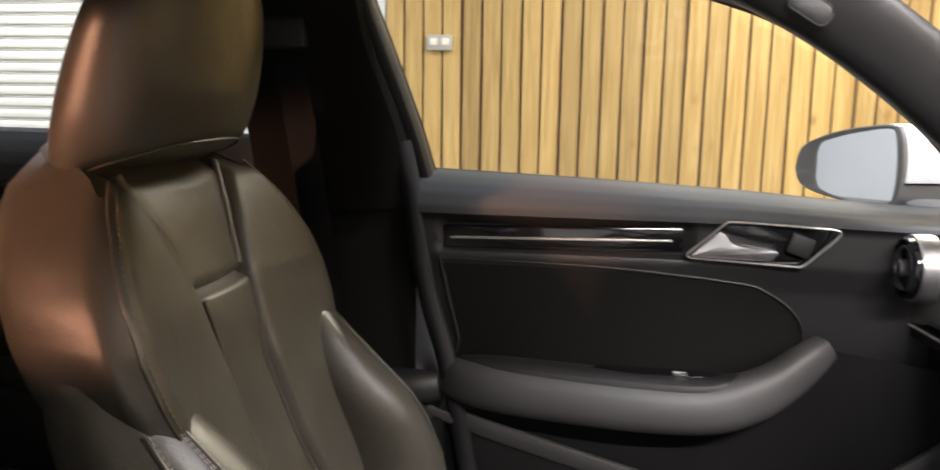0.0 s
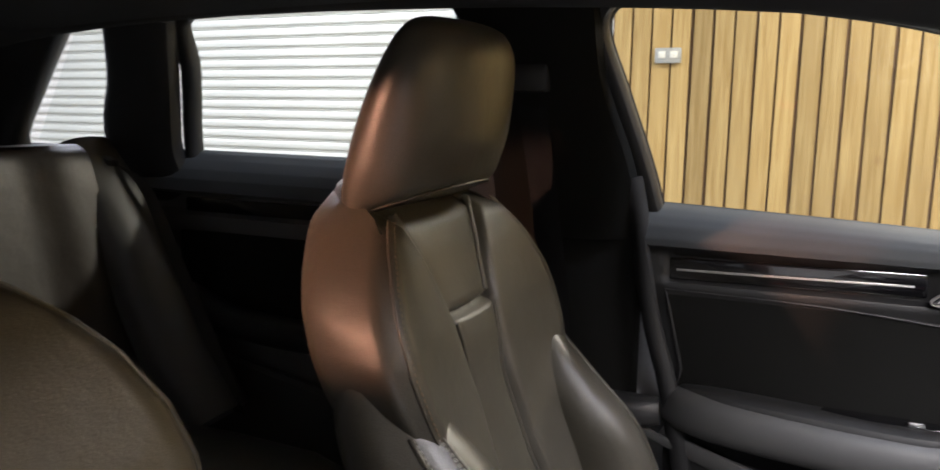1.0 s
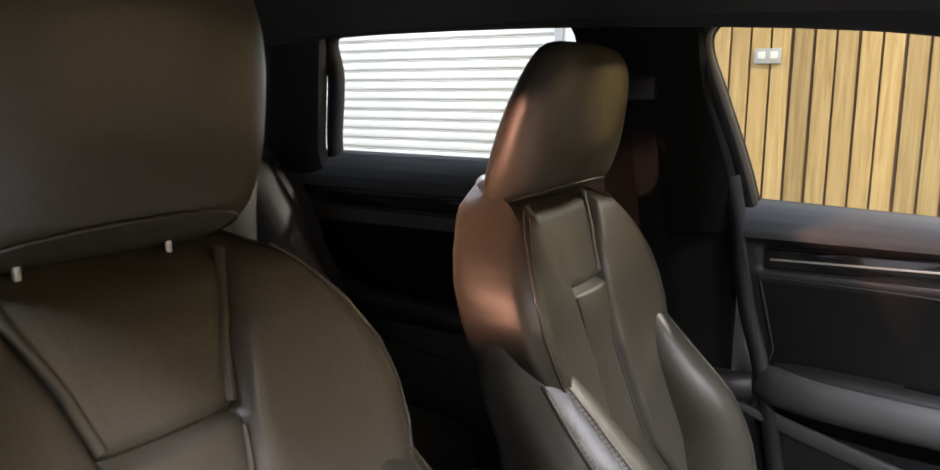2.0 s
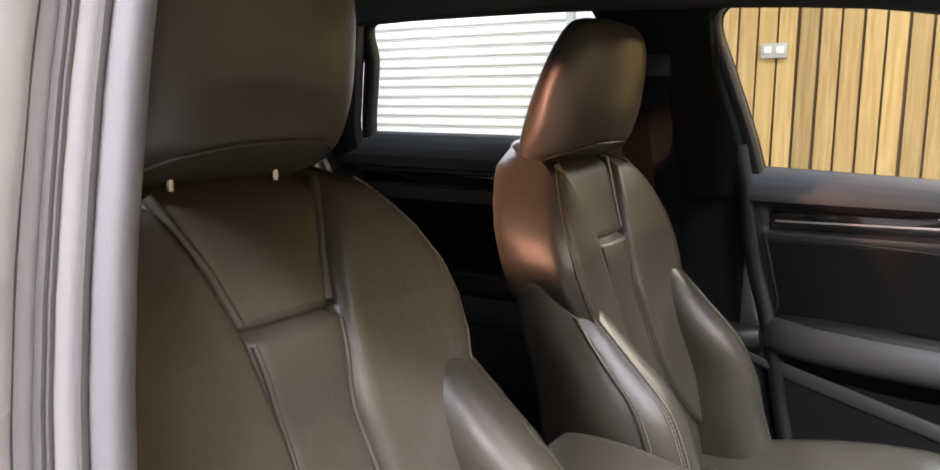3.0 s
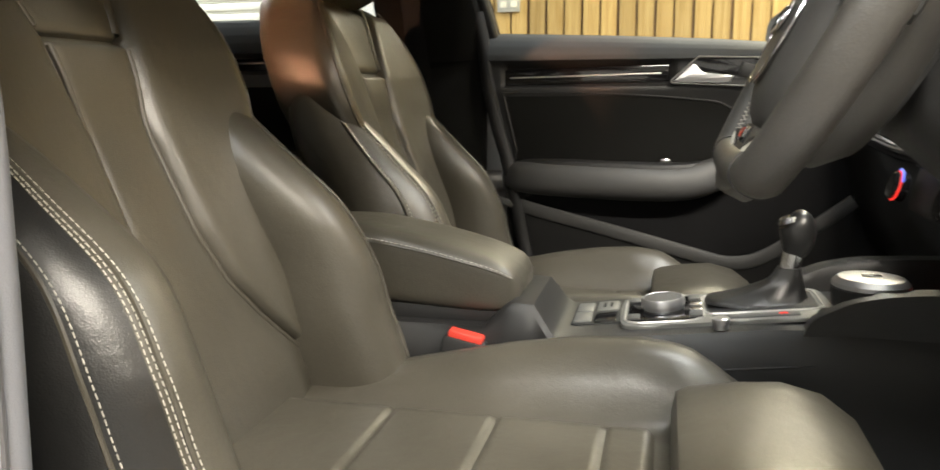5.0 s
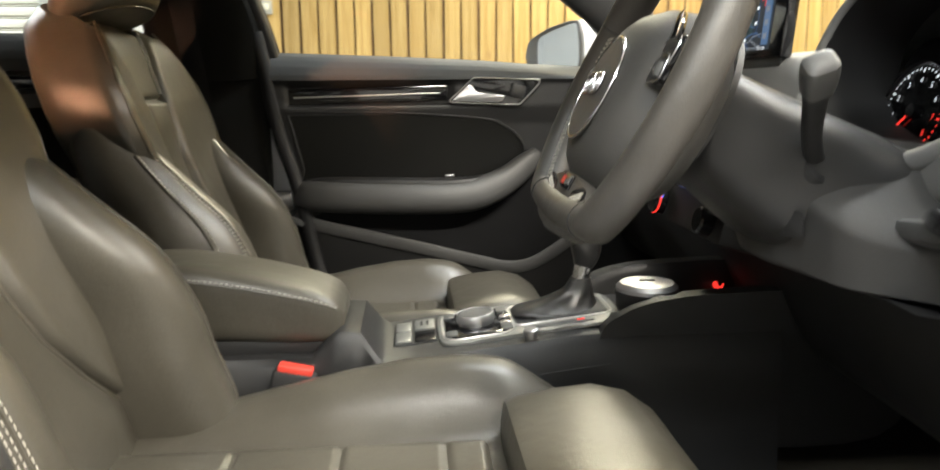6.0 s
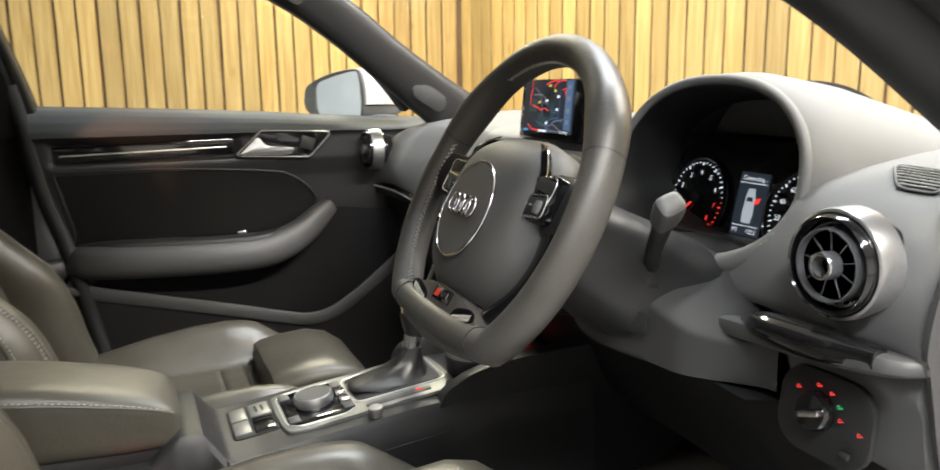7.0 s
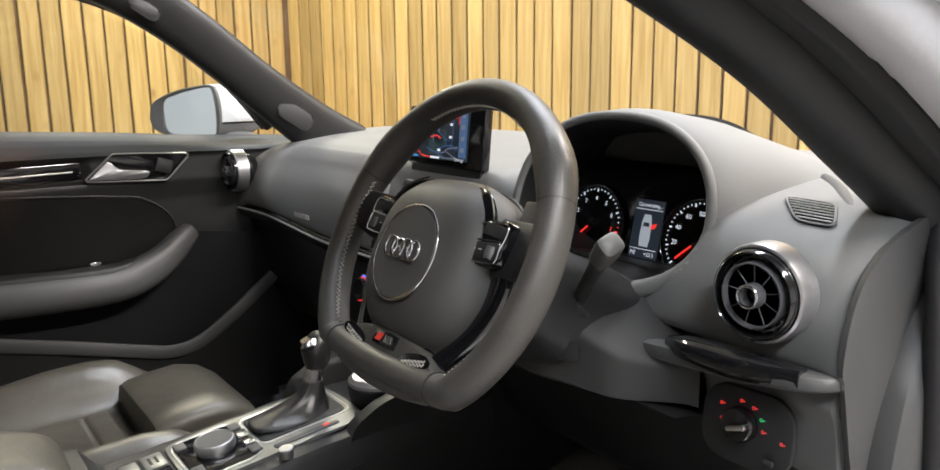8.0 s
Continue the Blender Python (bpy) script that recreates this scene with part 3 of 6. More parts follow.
def pane(name, corners, label):
    a, b, c, d = [Vector(p) for p in corners]
    n = (b - a).cross(d - a).normalized() * 0.003
    ob = part(name, loft([[a, b, c, d], [a + n, b + n, c + n, d + n]]), GLASS, car, label)
    ob.visible_shadow = False
    return ob


ws = part("windscreen", grid(lambda u, v: (0.80 - 0.83 * v + 0.06 * (1 - (2 * u - 1) ** 2) * (1 - v), MID + (2 * u - 1) * (0.68 - 0.13 * v), 0.92 + 0.335 * v + 0.02 * math.sin(math.pi * v)), 16, 10), GLASS, car, "clear windscreen")
ws.visible_shadow = False
pane("rear_side_window", [(-1.47, 0.765, 0.985), (-0.72, 0.765, 0.985), (-0.76, 0.635, 1.285), (-1.38, 0.635, 1.285)], "clear rear side window")
pane("quarter_window", [(-1.92, 0.735, 1.02), (-1.66, 0.745, 1.0), (-1.52, 0.625, 1.285), (-1.62, 0.625, 1.285)], "small rear quarter window")
# outer skin: bonnet, wings, bumpers, rear quarters
def bonnet(u, v):
    x, e = 0.84 + 0.80 * u, abs(2 * v - 1)
    return x, MID + (2 * v - 1) * (0.80 - 0.10 * u * u), 0.868 - 0.13 * u ** 1.7 - 0.035 * e ** 4


part("bonnet", grid(bonnet, 16, 20), PAINT, car, "white painted bonnet")
for z, h, d in ((0.50, 0.20, 0.06), (0.32, 0.10, 0.055)):
    part("front_bumper", sweep([(1.64 - 0.30 * abs(k / 10) ** 3, MID + 0.078 * k, z) for k in range(-10, 11)], (d, h), 16, 3), PAINT, car, "white painted bumper")
part("rear_bumper", sweep([(-2.20 + 0.12 * abs(k / 10) ** 3, MID + 0.082 * k, 0.45) for k in range(-10, 11)], (0.06, 0.20), 16, 3), PAINT, car, "white painted bumper")
part("tailgate_skin", grid(lambda u, v: (-2.20 + 0.13 * v ** 2, MID + (2 * u - 1) * (0.74 - 0.14 * v), 0.60 + 0.70 * v), 10, 12), PAINT, car, "white painted tailgate")


def arch_cut(cx, r, x0, x1, top0, top1):
    """Side panel outline from x0 to x1 with a round wheel arch."""
    arc = [(cx + r * math.cos(radians(a)), 0.315 + r * math.sin(radians(a))) for a in range(-20, 201, 10)]
    return [(x0, 0.22), (x0, top0), (x1, top1), (x1, 0.22)] + arc


for side_y in (0.83, -0.905):
    part("front_wing", slab(arch_cut(1.05, 0.36, 0.47, 1.52, 0.86, 0.72), 0.03, basis((0, side_y, 0), (1, 0, 0), (0, 0, 1)), 0.006), PAINT, car, "white painted front wing")
    part("rear_quarter", slab(arch_cut(-1.78, 0.35, -2.17, -1.40, 0.95, 0.97), 0.03, basis((0, side_y, 0), (1, 0, 0), (0, 0, 1)), 0.006), PAINT, car, "white painted rear quarter")
for wx in (1.05, -1.78):
    for wy in (0.745, -0.805):
        wh = part("wheel", lathe([(0.20, -0.09), (0.30, -0.09), (0.315, -0.065), (0.315, 0.065), (0.30, 0.09), (0.20, 0.09)], 36, pose(wx, wy, 0.315, 90)), RUBBER, car, "black tyre")
        part("rim", lathe([(0.03, 0.07), (0.19, 0.06), (0.205, 0.08), (0.205, -0.08), (0.03, -0.07)], 30, pose(wx, wy, 0.315, 90)), ALU, wh, "silver alloy rim")


# ---- passenger's front door ----
def door_y(x, z):
    """Inner face of the front door: rolled belt pad, ledge, hollow for the cloth, swelling to the dash."""
    y = interp(z, [0.30, 0.45, 0.56, 0.64, 0.70, 0.79, 0.83, 0.885, 0.893, 0.905, 0.925, 0.940, 0.950, 0.957], [0.70, 0.695, 0.70, 0.715, 0.718, 0.715, 0.705, 0.707, 0.698, 0.698, 0.706, 0.718, 0.732, 0.755])
    if 0.832 < z < 0.886 and -0.445 < x < -0.055:
        k = smooth(0.832, 0.840, z) * (1 - smooth(0.878, 0.886, z)) * smooth(-0.445, -0.43, x) * (1 - smooth(-0.075, -0.055, x))
        y += 0.014 * k
    y -= 0.035 * smooth(0.10, 0.34, x) * smooth(0.45, 0.7, z) * (1 - smooth(0.88, 0.95, z))
    return y


def belt_drop(x):
    return interp(x, [-0.474, -0.2, 0.01, 0.134, 0.27, 0.45], [0.0, -0.011, -0.022, -0.032, -0.039, -0.046])


door = thing("front_door", (-0.1, 0.75, 0.28), "closed passenger door with dark soft panel and cloth insert", "car door")
EDGE = [(-0.50, 0.705, 1.0), (-0.487, 0.712, 0.93), (-0.478, 0.706, 0.86), (-0.455, 0.697, 0.76), (-0.43, 0.692, 0.68), (-0.41, 0.688, 0.60), (-0.388, 0.684, 0.49), (-0.36, 0.68, 0.36), (-0.34, 0.675, 0.28)]


def panel_point(u, v):
    z = 0.30 + 0.657 * v
    rear = interp(z, [p[2] for p in reversed(EDGE)], [p[0] for p in reversed(EDGE)]) + 0.002
    x = rear + (0.45 - rear) * u
    return x, door_y(x, z), z + belt_drop(x) * smooth(0.88, 0.957, z)


PAD_FROM = (0.8935 - 0.30) / 0.657
part("panel", grid(lambda u, v: panel_point(u, v * PAD_FROM), 120, 100), SOFT, door, "dark grey soft moulded door panel")
part("belt_pad", grid(lambda u, v: panel_point(u, PAD_FROM + (1 - PAD_FROM) * v), 60, 18), LITPAD, door, "padded top of the door, coloured blue-grey for the light on it", 60)
part("outer_skin", rbox((-0.02, 0.79, 0.59), (0.96, 0.06, 0.58), 0.02), PAINT, door, "white painted outer skin")
# cloth insert
ins = [(-0.44, 0.822), (-0.2, 0.818), (0.0, 0.803), (0.05, 0.79), (0.09, 0.76), (0.105, 0.725), (0.09, 0.69), (0.03, 0.655), (-0.1, 0.645), (-0.39, 0.645), (-0.41, 0.70)]
M_SIDE = basis((0, 0.717, 0), (1, 0, 0), (0, 0, 1))    # x to the front, y up, z towards the cabin
part("insert", slab([tuple(p) for p in rounded(ins, 60)], 0.008, M_SIDE, 0.004), CLOTH, door, "black cloth insert")
part("insert_lip", sweep([(x, 0.709, z) for x, z in rounded(ins, 60)], (0.0022, 0.003), 8, closed=True, up=(0, 1, 0)), SOFT, door, "moulded border")
# chrome-edged decor strip
part("decor_strip", rbox((-0.255, 0.7165, 0.859), (0.365, 0.008, 0.036), 0.004, turn=(0, -1.2, 0)), GLOSS, door, "gloss black decor strip")
part("strip_line", rbox((-0.257, 0.7115, 0.858), (0.335, 0.004, 0.0034), 0.0012, turn=(0, -1.2, 0)), SATIN, door, "thin chrome line")
# handle bezel: frame, bowl, lever
bez = [(-0.069, 0.8455), (-0.066, 0.8405), (-0.05, 0.839), (0.0, 0.8365), (0.05, 0.834), (0.082, 0.833), (0.094, 0.8355), (0.115, 0.857), (0.134, 0.878), (0.137, 0.885), (0.131, 0.8895), (0.09, 0.891), (0.04, 0.893), (-0.006, 0.8945), (-0.017, 0.892), (-0.04, 0.871)]
bezel_path = [tuple(p) for p in rounded(bez, 70)]
part("bezel", sweep([(x, 0.699 - 0.02 * smooth(0.05, 0.2, x), z) for x, z in bezel_path], (0.0018, 0.005), 8, closed=True, up=(0, 1, 0)), SATIN, door, "satin chrome bezel of the door handle")
part("bowl", slab(bezel_path, 0.004, basis((0, 0.706, 0), (1, 0, 0), (0, 0, 1)), 0.001), GLOSS, door, "black handle bowl")
lever = [(-0.062, 0.8455), (-0.06, 0.843), (0.0, 0.841), (0.045, 0.8405), (0.054, 0.847), (0.056, 0.854), (0.03, 0.857), (0.0, 0.861), (-0.010, 0.867), (-0.017, 0.8755), (-0.024, 0.879), (-0.031, 0.875)]
part("lever", slab([tuple(p) for p in rounded(lever, 60)], 0.011, basis((0, 0.7035, 0), (1, 0, 0), (0, 0, 1)), 0.005), ALU, door, "satin metal pull lever")
part("lock_button", rbox((0.088, 0.696, 0.864), (0.034, 0.008, 0.03), 0.003, turn=(0, 18, 0)), TRIM, door, "black lock switch")
# armrest and pull
arm = spline([(-0.425, 0.705, 0.632), (-0.38, 0.685, 0.632), (-0.30, 0.668, 0.630), (-0.15, 0.655, 0.626), (-0.04, 0.652, 0.628), (0.02, 0.655, 0.645), (0.065, 0.664, 0.668), (0.10, 0.676, 0.694), (0.132, 0.692, 0.716)], 48)
rest = part("armrest", sweep(arm, [tuple(p) for p in spline([(0.02, 0.03), (0.036, 0.036), (0.045, 0.038), (0.05, 0.038), (0.045, 0.037), (0.036, 0.036), (0.030, 0.031), (0.026, 0.027), (0.020, 0.020)], 48)], 24, 2.8, up=(0, 0.15, 1)), ENDGREY, door, "grey padded armrest sweeping up to a pull handle")
part("armrest_top", sweep([Vector(p) + Vector((0, 0.010, 0.028)) for p in arm[3:31]], [tuple(p) for p in spline([(0.010, 0.008), (0.032, 0.015), (0.042, 0.018), (0.044, 0.018), (0.038, 0.015), (0.012, 0.006)], 28)], 16, 2.6, up=(0, 0.15, 1)), TRIM, rest, "black upper face of the armrest")
part("switch_panel", slab([tuple(p) for p in rounded([(-0.195, 0.016), (-0.19, -0.012), (-0.06, -0.014), (-0.012, -0.006), (-0.010, 0.0), (-0.03, 0.010), (-0.06, 0.016)], 40)], 0.003, pose(0, 0.666, 0.6705), 0.001), GLOSS, rest, "gloss black switch panel")
part("window_switch", rbox((-0.075, 0.659, 0.676), (0.022, 0.011, 0.008), 0.002), CHROME, rest, "small bright window switch")
# pocket with a pale rim
pocket = spline([(-0.43, 0.70, 0.590), (-0.39, 0.685, 0.567), (-0.27, 0.672, 0.538), (-0.13, 0.662, 0.505), (0.0, 0.654, 0.472), (0.06, 0.65, 0.460), (0.12, 0.648, 0.47), (0.19, 0.646, 0.513), (0.25, 0.642, 0.56), (0.30, 0.64, 0.60)], 44)
part("pocket_rim", sweep(pocket, (0.006, 0.015), 12, 3), ENDGREY, door, "grey pocket rim")


def pocket_face(u, v):
    p = pocket[int(round(u * 43))]
    return (p[0], p[1] + 0.012 * math.sin(v * 2), p[2] + (0.30 - p[2]) * v)


part("pocket_face", grid(pocket_face, 43, 6), SOFT, door, "dark pocket front")
PX = [p[0] for p in pocket]
PZ = [p[2] for p in pocket]


# flat dark sheet before the panel stands in for the pocket's shade
def hollow(u, v):
    x = -0.385 + 0.70 * u
    lo = interp(x, PX, PZ)
    hi = max(lo + 0.002, interp(x, [-0.385, -0.34, -0.03, 0.06, 0.13, 0.32], [0.585, 0.602, 0.602, 0.64, 0.715, 0.70]))
    return x, 0.688 - 0.035 * smooth(0.1, 0.3, x), lo + (hi - lo) * v


part("pocket_hollow", grid(hollow, 40, 8), CARPET, door, "flat black sheet for the shaded pocket")
# window frame and pane
wf = spline([(-0.468, 0.742, 0.94), (-0.488, 0.722, 1.02), (-0.525, 0.685, 1.14), (-0.548, 0.655, 1.22), (-0.535, 0.635, 1.262), (-0.49, 0.622, 1.275), (-0.36, 0.612, 1.266), (-0.17, 0.610, 1.238), (-0.05, 0.622, 1.208), (0.038, 0.635, 1.176), (0.141, 0.652, 1.114), (0.252, 0.680, 1.030), (0.335, 0.705, 0.94)], 60)
part("window_frame", sweep(wf, (0.014, 0.018), 12, 2.6, up=(0, 1, 0.3)), SOFT, door, "dark grey window frame")
# paler bead drawn in place of the highlight along the frame edge
part("frame_bead", sweep([Vector(p) + Vector((-0.014, -0.014, 0.004)) for p in wf[:22]], (0.0035, 0.004), 8), GREYTRIM, door, "thin grey bead for the highlight on the frame edge")
part("window_seal", sweep([Vector(p) + Vector((0, 0.012, 0)) for p in wf], (0.016, 0.008), 10, 2.2, up=(0, 1, 0.3)), RUBBER, door, "black window seal")
part("belt_seal", sweep([(x, 0.760, 0.952 + belt_drop(x)) for x in np.linspace(-0.47, 0.38, 14)], (0.006, 0.006), 8), RUBBER, door, "black belt seal")
glass = part("window_pane", loft([[(x, 0.762 - 0.42 * (z - 0.94), z) for x, z in ((-0.47, 0.92), (-0.55, 1.22), (-0.5, 1.28), (-0.17, 1.25), (0.14, 1.105), (0.33, 0.9))], [(x, 0.765 - 0.42 * (z - 0.94), z) for x, z in ((-0.47, 0.92), (-0.55, 1.22), (-0.5, 1.28), (-0.17, 1.25), (0.14, 1.105), (0.33, 0.9))]]), GLASS, door, "clear window glass")
glass.visible_shadow = False
edge = spline(EDGE, 30)
part("door_seal", sweep(edge, (0.012, 0.016), 10), RUBBER, door, "black rubber seal at the door edge")
# continuation of the armrest on the centre pillar
tail = part("pillar_armrest", sweep(spline([(-0.56, 0.70, 0.625), (-0.52, 0.682, 0.622), (-0.47, 0.675, 0.622), (-0.435, 0.68, 0.625)], 14), [tuple(p) for p in spline([(0.01, 0.006), (0.03, 0.022), (0.03, 0.026), (0.02, 0.022)], 14)], 16, 2.6, up=(0, 0.1, 1)), SOFT, car, "dark moulded pillar trim end")
part("pillar_rim", sweep(spline([(-0.60, 0.705, 0.66), (-0.56, 0.695, 0.635), (-0.50, 0.688, 0.60), (-0.44, 0.685, 0.578), (-0.41, 0.682, 0.568)], 16), (0.005, 0.008), 8), GREYTRIM, car, "grey moulded rim")

# ---- passenger's rear door ----
rdoor = thing("rear_door", (-1.1, 0.76, 0.3), "closed rear passenger door with dark panel", "car door")


def rear_y(x, z):
    y = interp(z, [0.30, 0.55, 0.64, 0.80, 0.84, 0.87, 0.875, 0.915, 0.92, 0.945, 0.965, 0.985, 0.998, 1.004], [0.71, 0.705, 0.72, 0.735, 0.725, 0.722, 0.74, 0.74, 0.714, 0.718, 0.728, 0.742, 0.756, 0.768])
    return y


for nm, za, zb, mat, lab in (("panel", 0.30, 0.920, GREYTRIM, "dark grey soft door panel"), ("belt_pad", 0.920, 1.004, LITPAD, "padded top of the door, coloured blue-grey for the light on it")):
    part(nm, grid(lambda u, v: (-1.62 + 0.90 * u, rear_y(0, za + (zb - za) * v), za + (zb - za) * v + 0.006 * (1 - u)), 20, 60), mat, rdoor, lab)
part("decor_strip", rbox((-1.1, 0.733, 0.895), (0.74, 0.006, 0.03), 0.003), GLOSS, rdoor, "gloss black decor strip")
part("insert", rbox((-1.12, 0.724, 0.755), (0.72, 0.016, 0.17), 0.006), CLOTH, rdoor, "black cloth insert")
part("armrest", sweep(spline([(-1.45, 0.70, 0.70), (-1.3, 0.68, 0.665), (-1.0, 0.675, 0.655), (-0.85, 0.69, 0.655)], 20), (0.035, 0.03), 16, 2.6), SOFT, rdoor, "dark moulded armrest")
part("pocket_rim", sweep(spline([(-1.5, 0.70, 0.63), (-1.3, 0.69, 0.58), (-1.0, 0.685, 0.53), (-0.8, 0.685, 0.50)], 20), (0.005, 0.008), 8), GREYTRIM, rdoor, "grey pocket rim")
part("outer_skin", rbox((-1.15, 0.79, 0.64), (0.9, 0.05, 0.66), 0.02), PAINT, rdoor, "white painted outer skin")
fr = spline([(-1.47, 0.765, 0.99), (-1.455, 0.745, 1.05), (-1.40, 0.69, 1.18), (-1.37, 0.645, 1.275), (-1.2, 0.63, 1.292), (-0.85, 0.63, 1.29), (-0.77, 0.64, 1.27), (-0.75, 0.70, 1.13), (-0.735, 0.76, 0.99)], 40)
part("window_frame", sweep(fr, (0.018, 0.02), 12, 2.6, up=(0, 1, 0.3)), RUBBER, rdoor, "black window frame")

# ---- door mirror ----
mir = thing("door_mirror", (0.30, 0.95, 0.92), "white door mirror with dark rim on the passenger door", "door mirror")
g0, g1 = Vector((0.172, 1.025, 0.968)), Vector((0.262, 0.868, 0.968))
gx = (g1 - g0).normalized()
M_MIR = basis((g0 + g1) / 2, gx, (0, 0, 1))     # x inwards, y up, z towards the driver


MIRROR_RIM = [(-0.108, -0.018), (-0.098, 0.018), (-0.065, 0.038), (-0.01, 0.055), (0.05, 0.065), (0.095, 0.068), (0.113, 0.055), (0.121, 0.01), (0.118, -0.035), (0.105, -0.060), (0.06, -0.068), (0.0, -0.064), (-0.06, -0.056), (-0.095, -0.042)]
MIRROR_PANE = [(-0.060, -0.03), (-0.058, 0.024), (-0.02, 0.041), (0.03, 0.052), (0.082, 0.059), (0.097, 0.046), (0.103, 0.0), (0.101, -0.04), (0.088, -0.060), (0.03, -0.061), (-0.02, -0.055), (-0.05, -0.047)]


def mirror_ring(outline, k, z, dx=0.0, dz=0.0):
    return [(0.01 + (x - 0.01) * k + dx, y * k + dz, z) for x, y in rounded(outline, 60)]


shell = [mirror_ring(MIRROR_RIM, k, z, dx) for k, z, dx in ((0.985, 0.004, 0), (1.0, -0.006, 0), (1.0, -0.03, 0.006), (0.97, -0.06, 0.02), (0.88, -0.09, 0.04), (0.70, -0.115, 0.065), (0.4, -0.128, 0.085))]
SPLIT = -0.024
part("cap", moved(loft([[(x, max(y, SPLIT), z) for x, y, z in r] for r in shell]), M_MIR), PAINT, mir, "white painted mirror cap")
part("lower_shell", moved(loft([[(x * 0.995, min(y, SPLIT - 0.003), z) for x, y, z in r] for r in shell]), M_MIR), SEAL, mir, "dark grey lower shell")
rim_ring = part("rim", moved(loft([mirror_ring(MIRROR_RIM, 0.99, 0.003), mirror_ring(MIRROR_RIM, 0.98, 0.011), mirror_ring(MIRROR_RIM, 0.94, 0.013), mirror_ring(MIRROR_PANE, 1.03, 0.009), mirror_ring(MIRROR_PANE, 1.01, 0.003)], (False, False)), M_MIR), SEAL, mir, "grey plastic rim")
part("glass", moved(loft([mirror_ring(MIRROR_PANE, 1.02, 0.006), mirror_ring(MIRROR_PANE, 1.02, 0.003)]), M_MIR), MIRROR, mir, "mirror glass")
part("foot", sweep(spline([(0.32, 0.88, 0.905), (0.34, 0.83, 0.893), (0.36, 0.78, 0.888)], 12), [tuple(p) for p in spline([(0.05, 0.02), (0.045, 0.016), (0.05, 0.018)], 12)], 14, 2.6), SEAL, mir, "dark mirror foot")


# ---- front seats ----
SEAT_Y = -0.375
ZS = [0.40, 0.50, 0.60, 0.70, 0.80, 0.874, 0.95, 1.0, 1.03]
XS = [-0.485, -0.510, -0.548, -0.592, -0.635, -0.662, -0.695, -0.722, -0.745]


def seat_front(z):
    return interp(z, ZS, XS)


def seat_seam(z):
    s = interp(z, [0.43, 0.49, 0.53, 0.563, 0.61, 0.67, 0.78, 0.874, 0.93, 0.97, 1.02], [0.20, 0.18, 0.140, 0.108, 0.072, 0.054, 0.049, 0.061, 0.077, 0.095, 0.118])
    return min(s, seat_half(z) - 0.032)


def seat_half(z):
    return interp(z, [0.40, 0.55, 0.65, 0.72, 0.77, 0.82, 0.86, 0.90, 0.94, 0.97, 0.995, 1.012, 1.02], [0.215, 0.205, 0.195, 0.201, 0.220, 0.238, 0.243, 0.236, 0.214, 0.187, 0.156, 0.128, 0.110])


def seat_wing(z):
    return interp(z, [0.40, 0.55, 0.66, 0.74, 0.82, 0.90, 0.96, 1.0, 1.03], [0.008, 0.014, 0.022, 0.028, 0.030, 0.026, 0.018, 0.010, 0.002])


def seat_face(y, z):
    """Depth of the seat's front face ahead of its mid line, y from the seat's middle."""
    a, s, w, p = abs(y), seat_seam(z), seat_half(z), seat_wing(z)
    d = 0.004 * (1 - min(1, a / s) ** 2) if a < s else 0.0
    d += 0.014 * smooth(s, s + 0.010, a)
    d -= 0.006 * math.exp(-((a - s) / 0.003) ** 2)
    if a > s:
        c = s + (w - s) * 0.86
        d += p * min(1, (a - s) / (c - s)) ** 1.5 if a < c else p - 0.020 * ((a - c) / (w - c)) ** 1.8
    if a < s + 0.002:
        lower = smooth(0.8745, 0.870, z)
        d -= 0.008 * math.exp(-((z - 0.876) / 0.004) ** 2)
        d += 0.009 * lower * (1 - smooth(0.85, 0.77, z))
    return d


def seat_ring(z):
    w, s = seat_half(z), seat_seam(z)
    top = smooth(0.985, 1.022, z)
    half = sorted(set([0, s * 0.35, s * 0.7, s - 0.007, s - 0.003, s, s + 0.003, s + 0.007, s + 0.014] + [s + 0.014 + (w - 0.024 - s) * k / 12 for k in range(1, 12)] + [w - 0.010, w - 0.004]))
    pw = seat_face(w - 0.006, z)
    front = [(h, seat_face(h, z) - (0.004 if h > w - 0.006 else 0) - 0.05 * top * (h / w) ** 2) for h in half]
    side = [(w, pw - 0.010), (w + 0.001, pw - 0.022), (w, pw - 0.04), (w - 0.004, -0.065), (w - 0.018, -0.092), (w - 0.045, -0.108), (w * 0.5, -0.116), (0, -0.118)]
    right = front + side
    x0 = seat_front(z)
    pts = [(x0 + d - (0.035 * top if d > -0.05 else -0.02 * top), SEAT_Y + y, z) for y, d in right]
    pts += [(q[0], 2 * SEAT_Y - q[1], q[2]) for q in reversed(pts[1:-1])]
    return pts


seat = thing("front_seat", (-0.25, SEAT_Y, 0.2), "black leather sports seat with pale contrast stitching", "car seat", "front seats")
zs = sorted(set([0.41 + 0.012 * k for k in range(38)] + [0.866, 0.869, 0.8715, 0.874, 0.8765, 0.879, 0.883] + [0.88 + 0.012 * k for k in range(12)] + [1.015, 1.02]))
zs = [z for z in zs if z <= 1.021]
rings = [seat_ring(z) for z in zs]
last = rings[-1]
mid = sum((Vector(p) for p in last), Vector()) / len(last)
for k, (sc, up) in enumerate(((0.9, 0.006), (0.7, 0.010), (0.4, 0.012))):
    rings.append([tuple(mid + (Vector(p) - mid) * sc + Vector((0, 0, up))) for p in last])
back = part("backrest", loft(rings), LEATHER, seat, "black leather backrest with shoulder wings", 60)


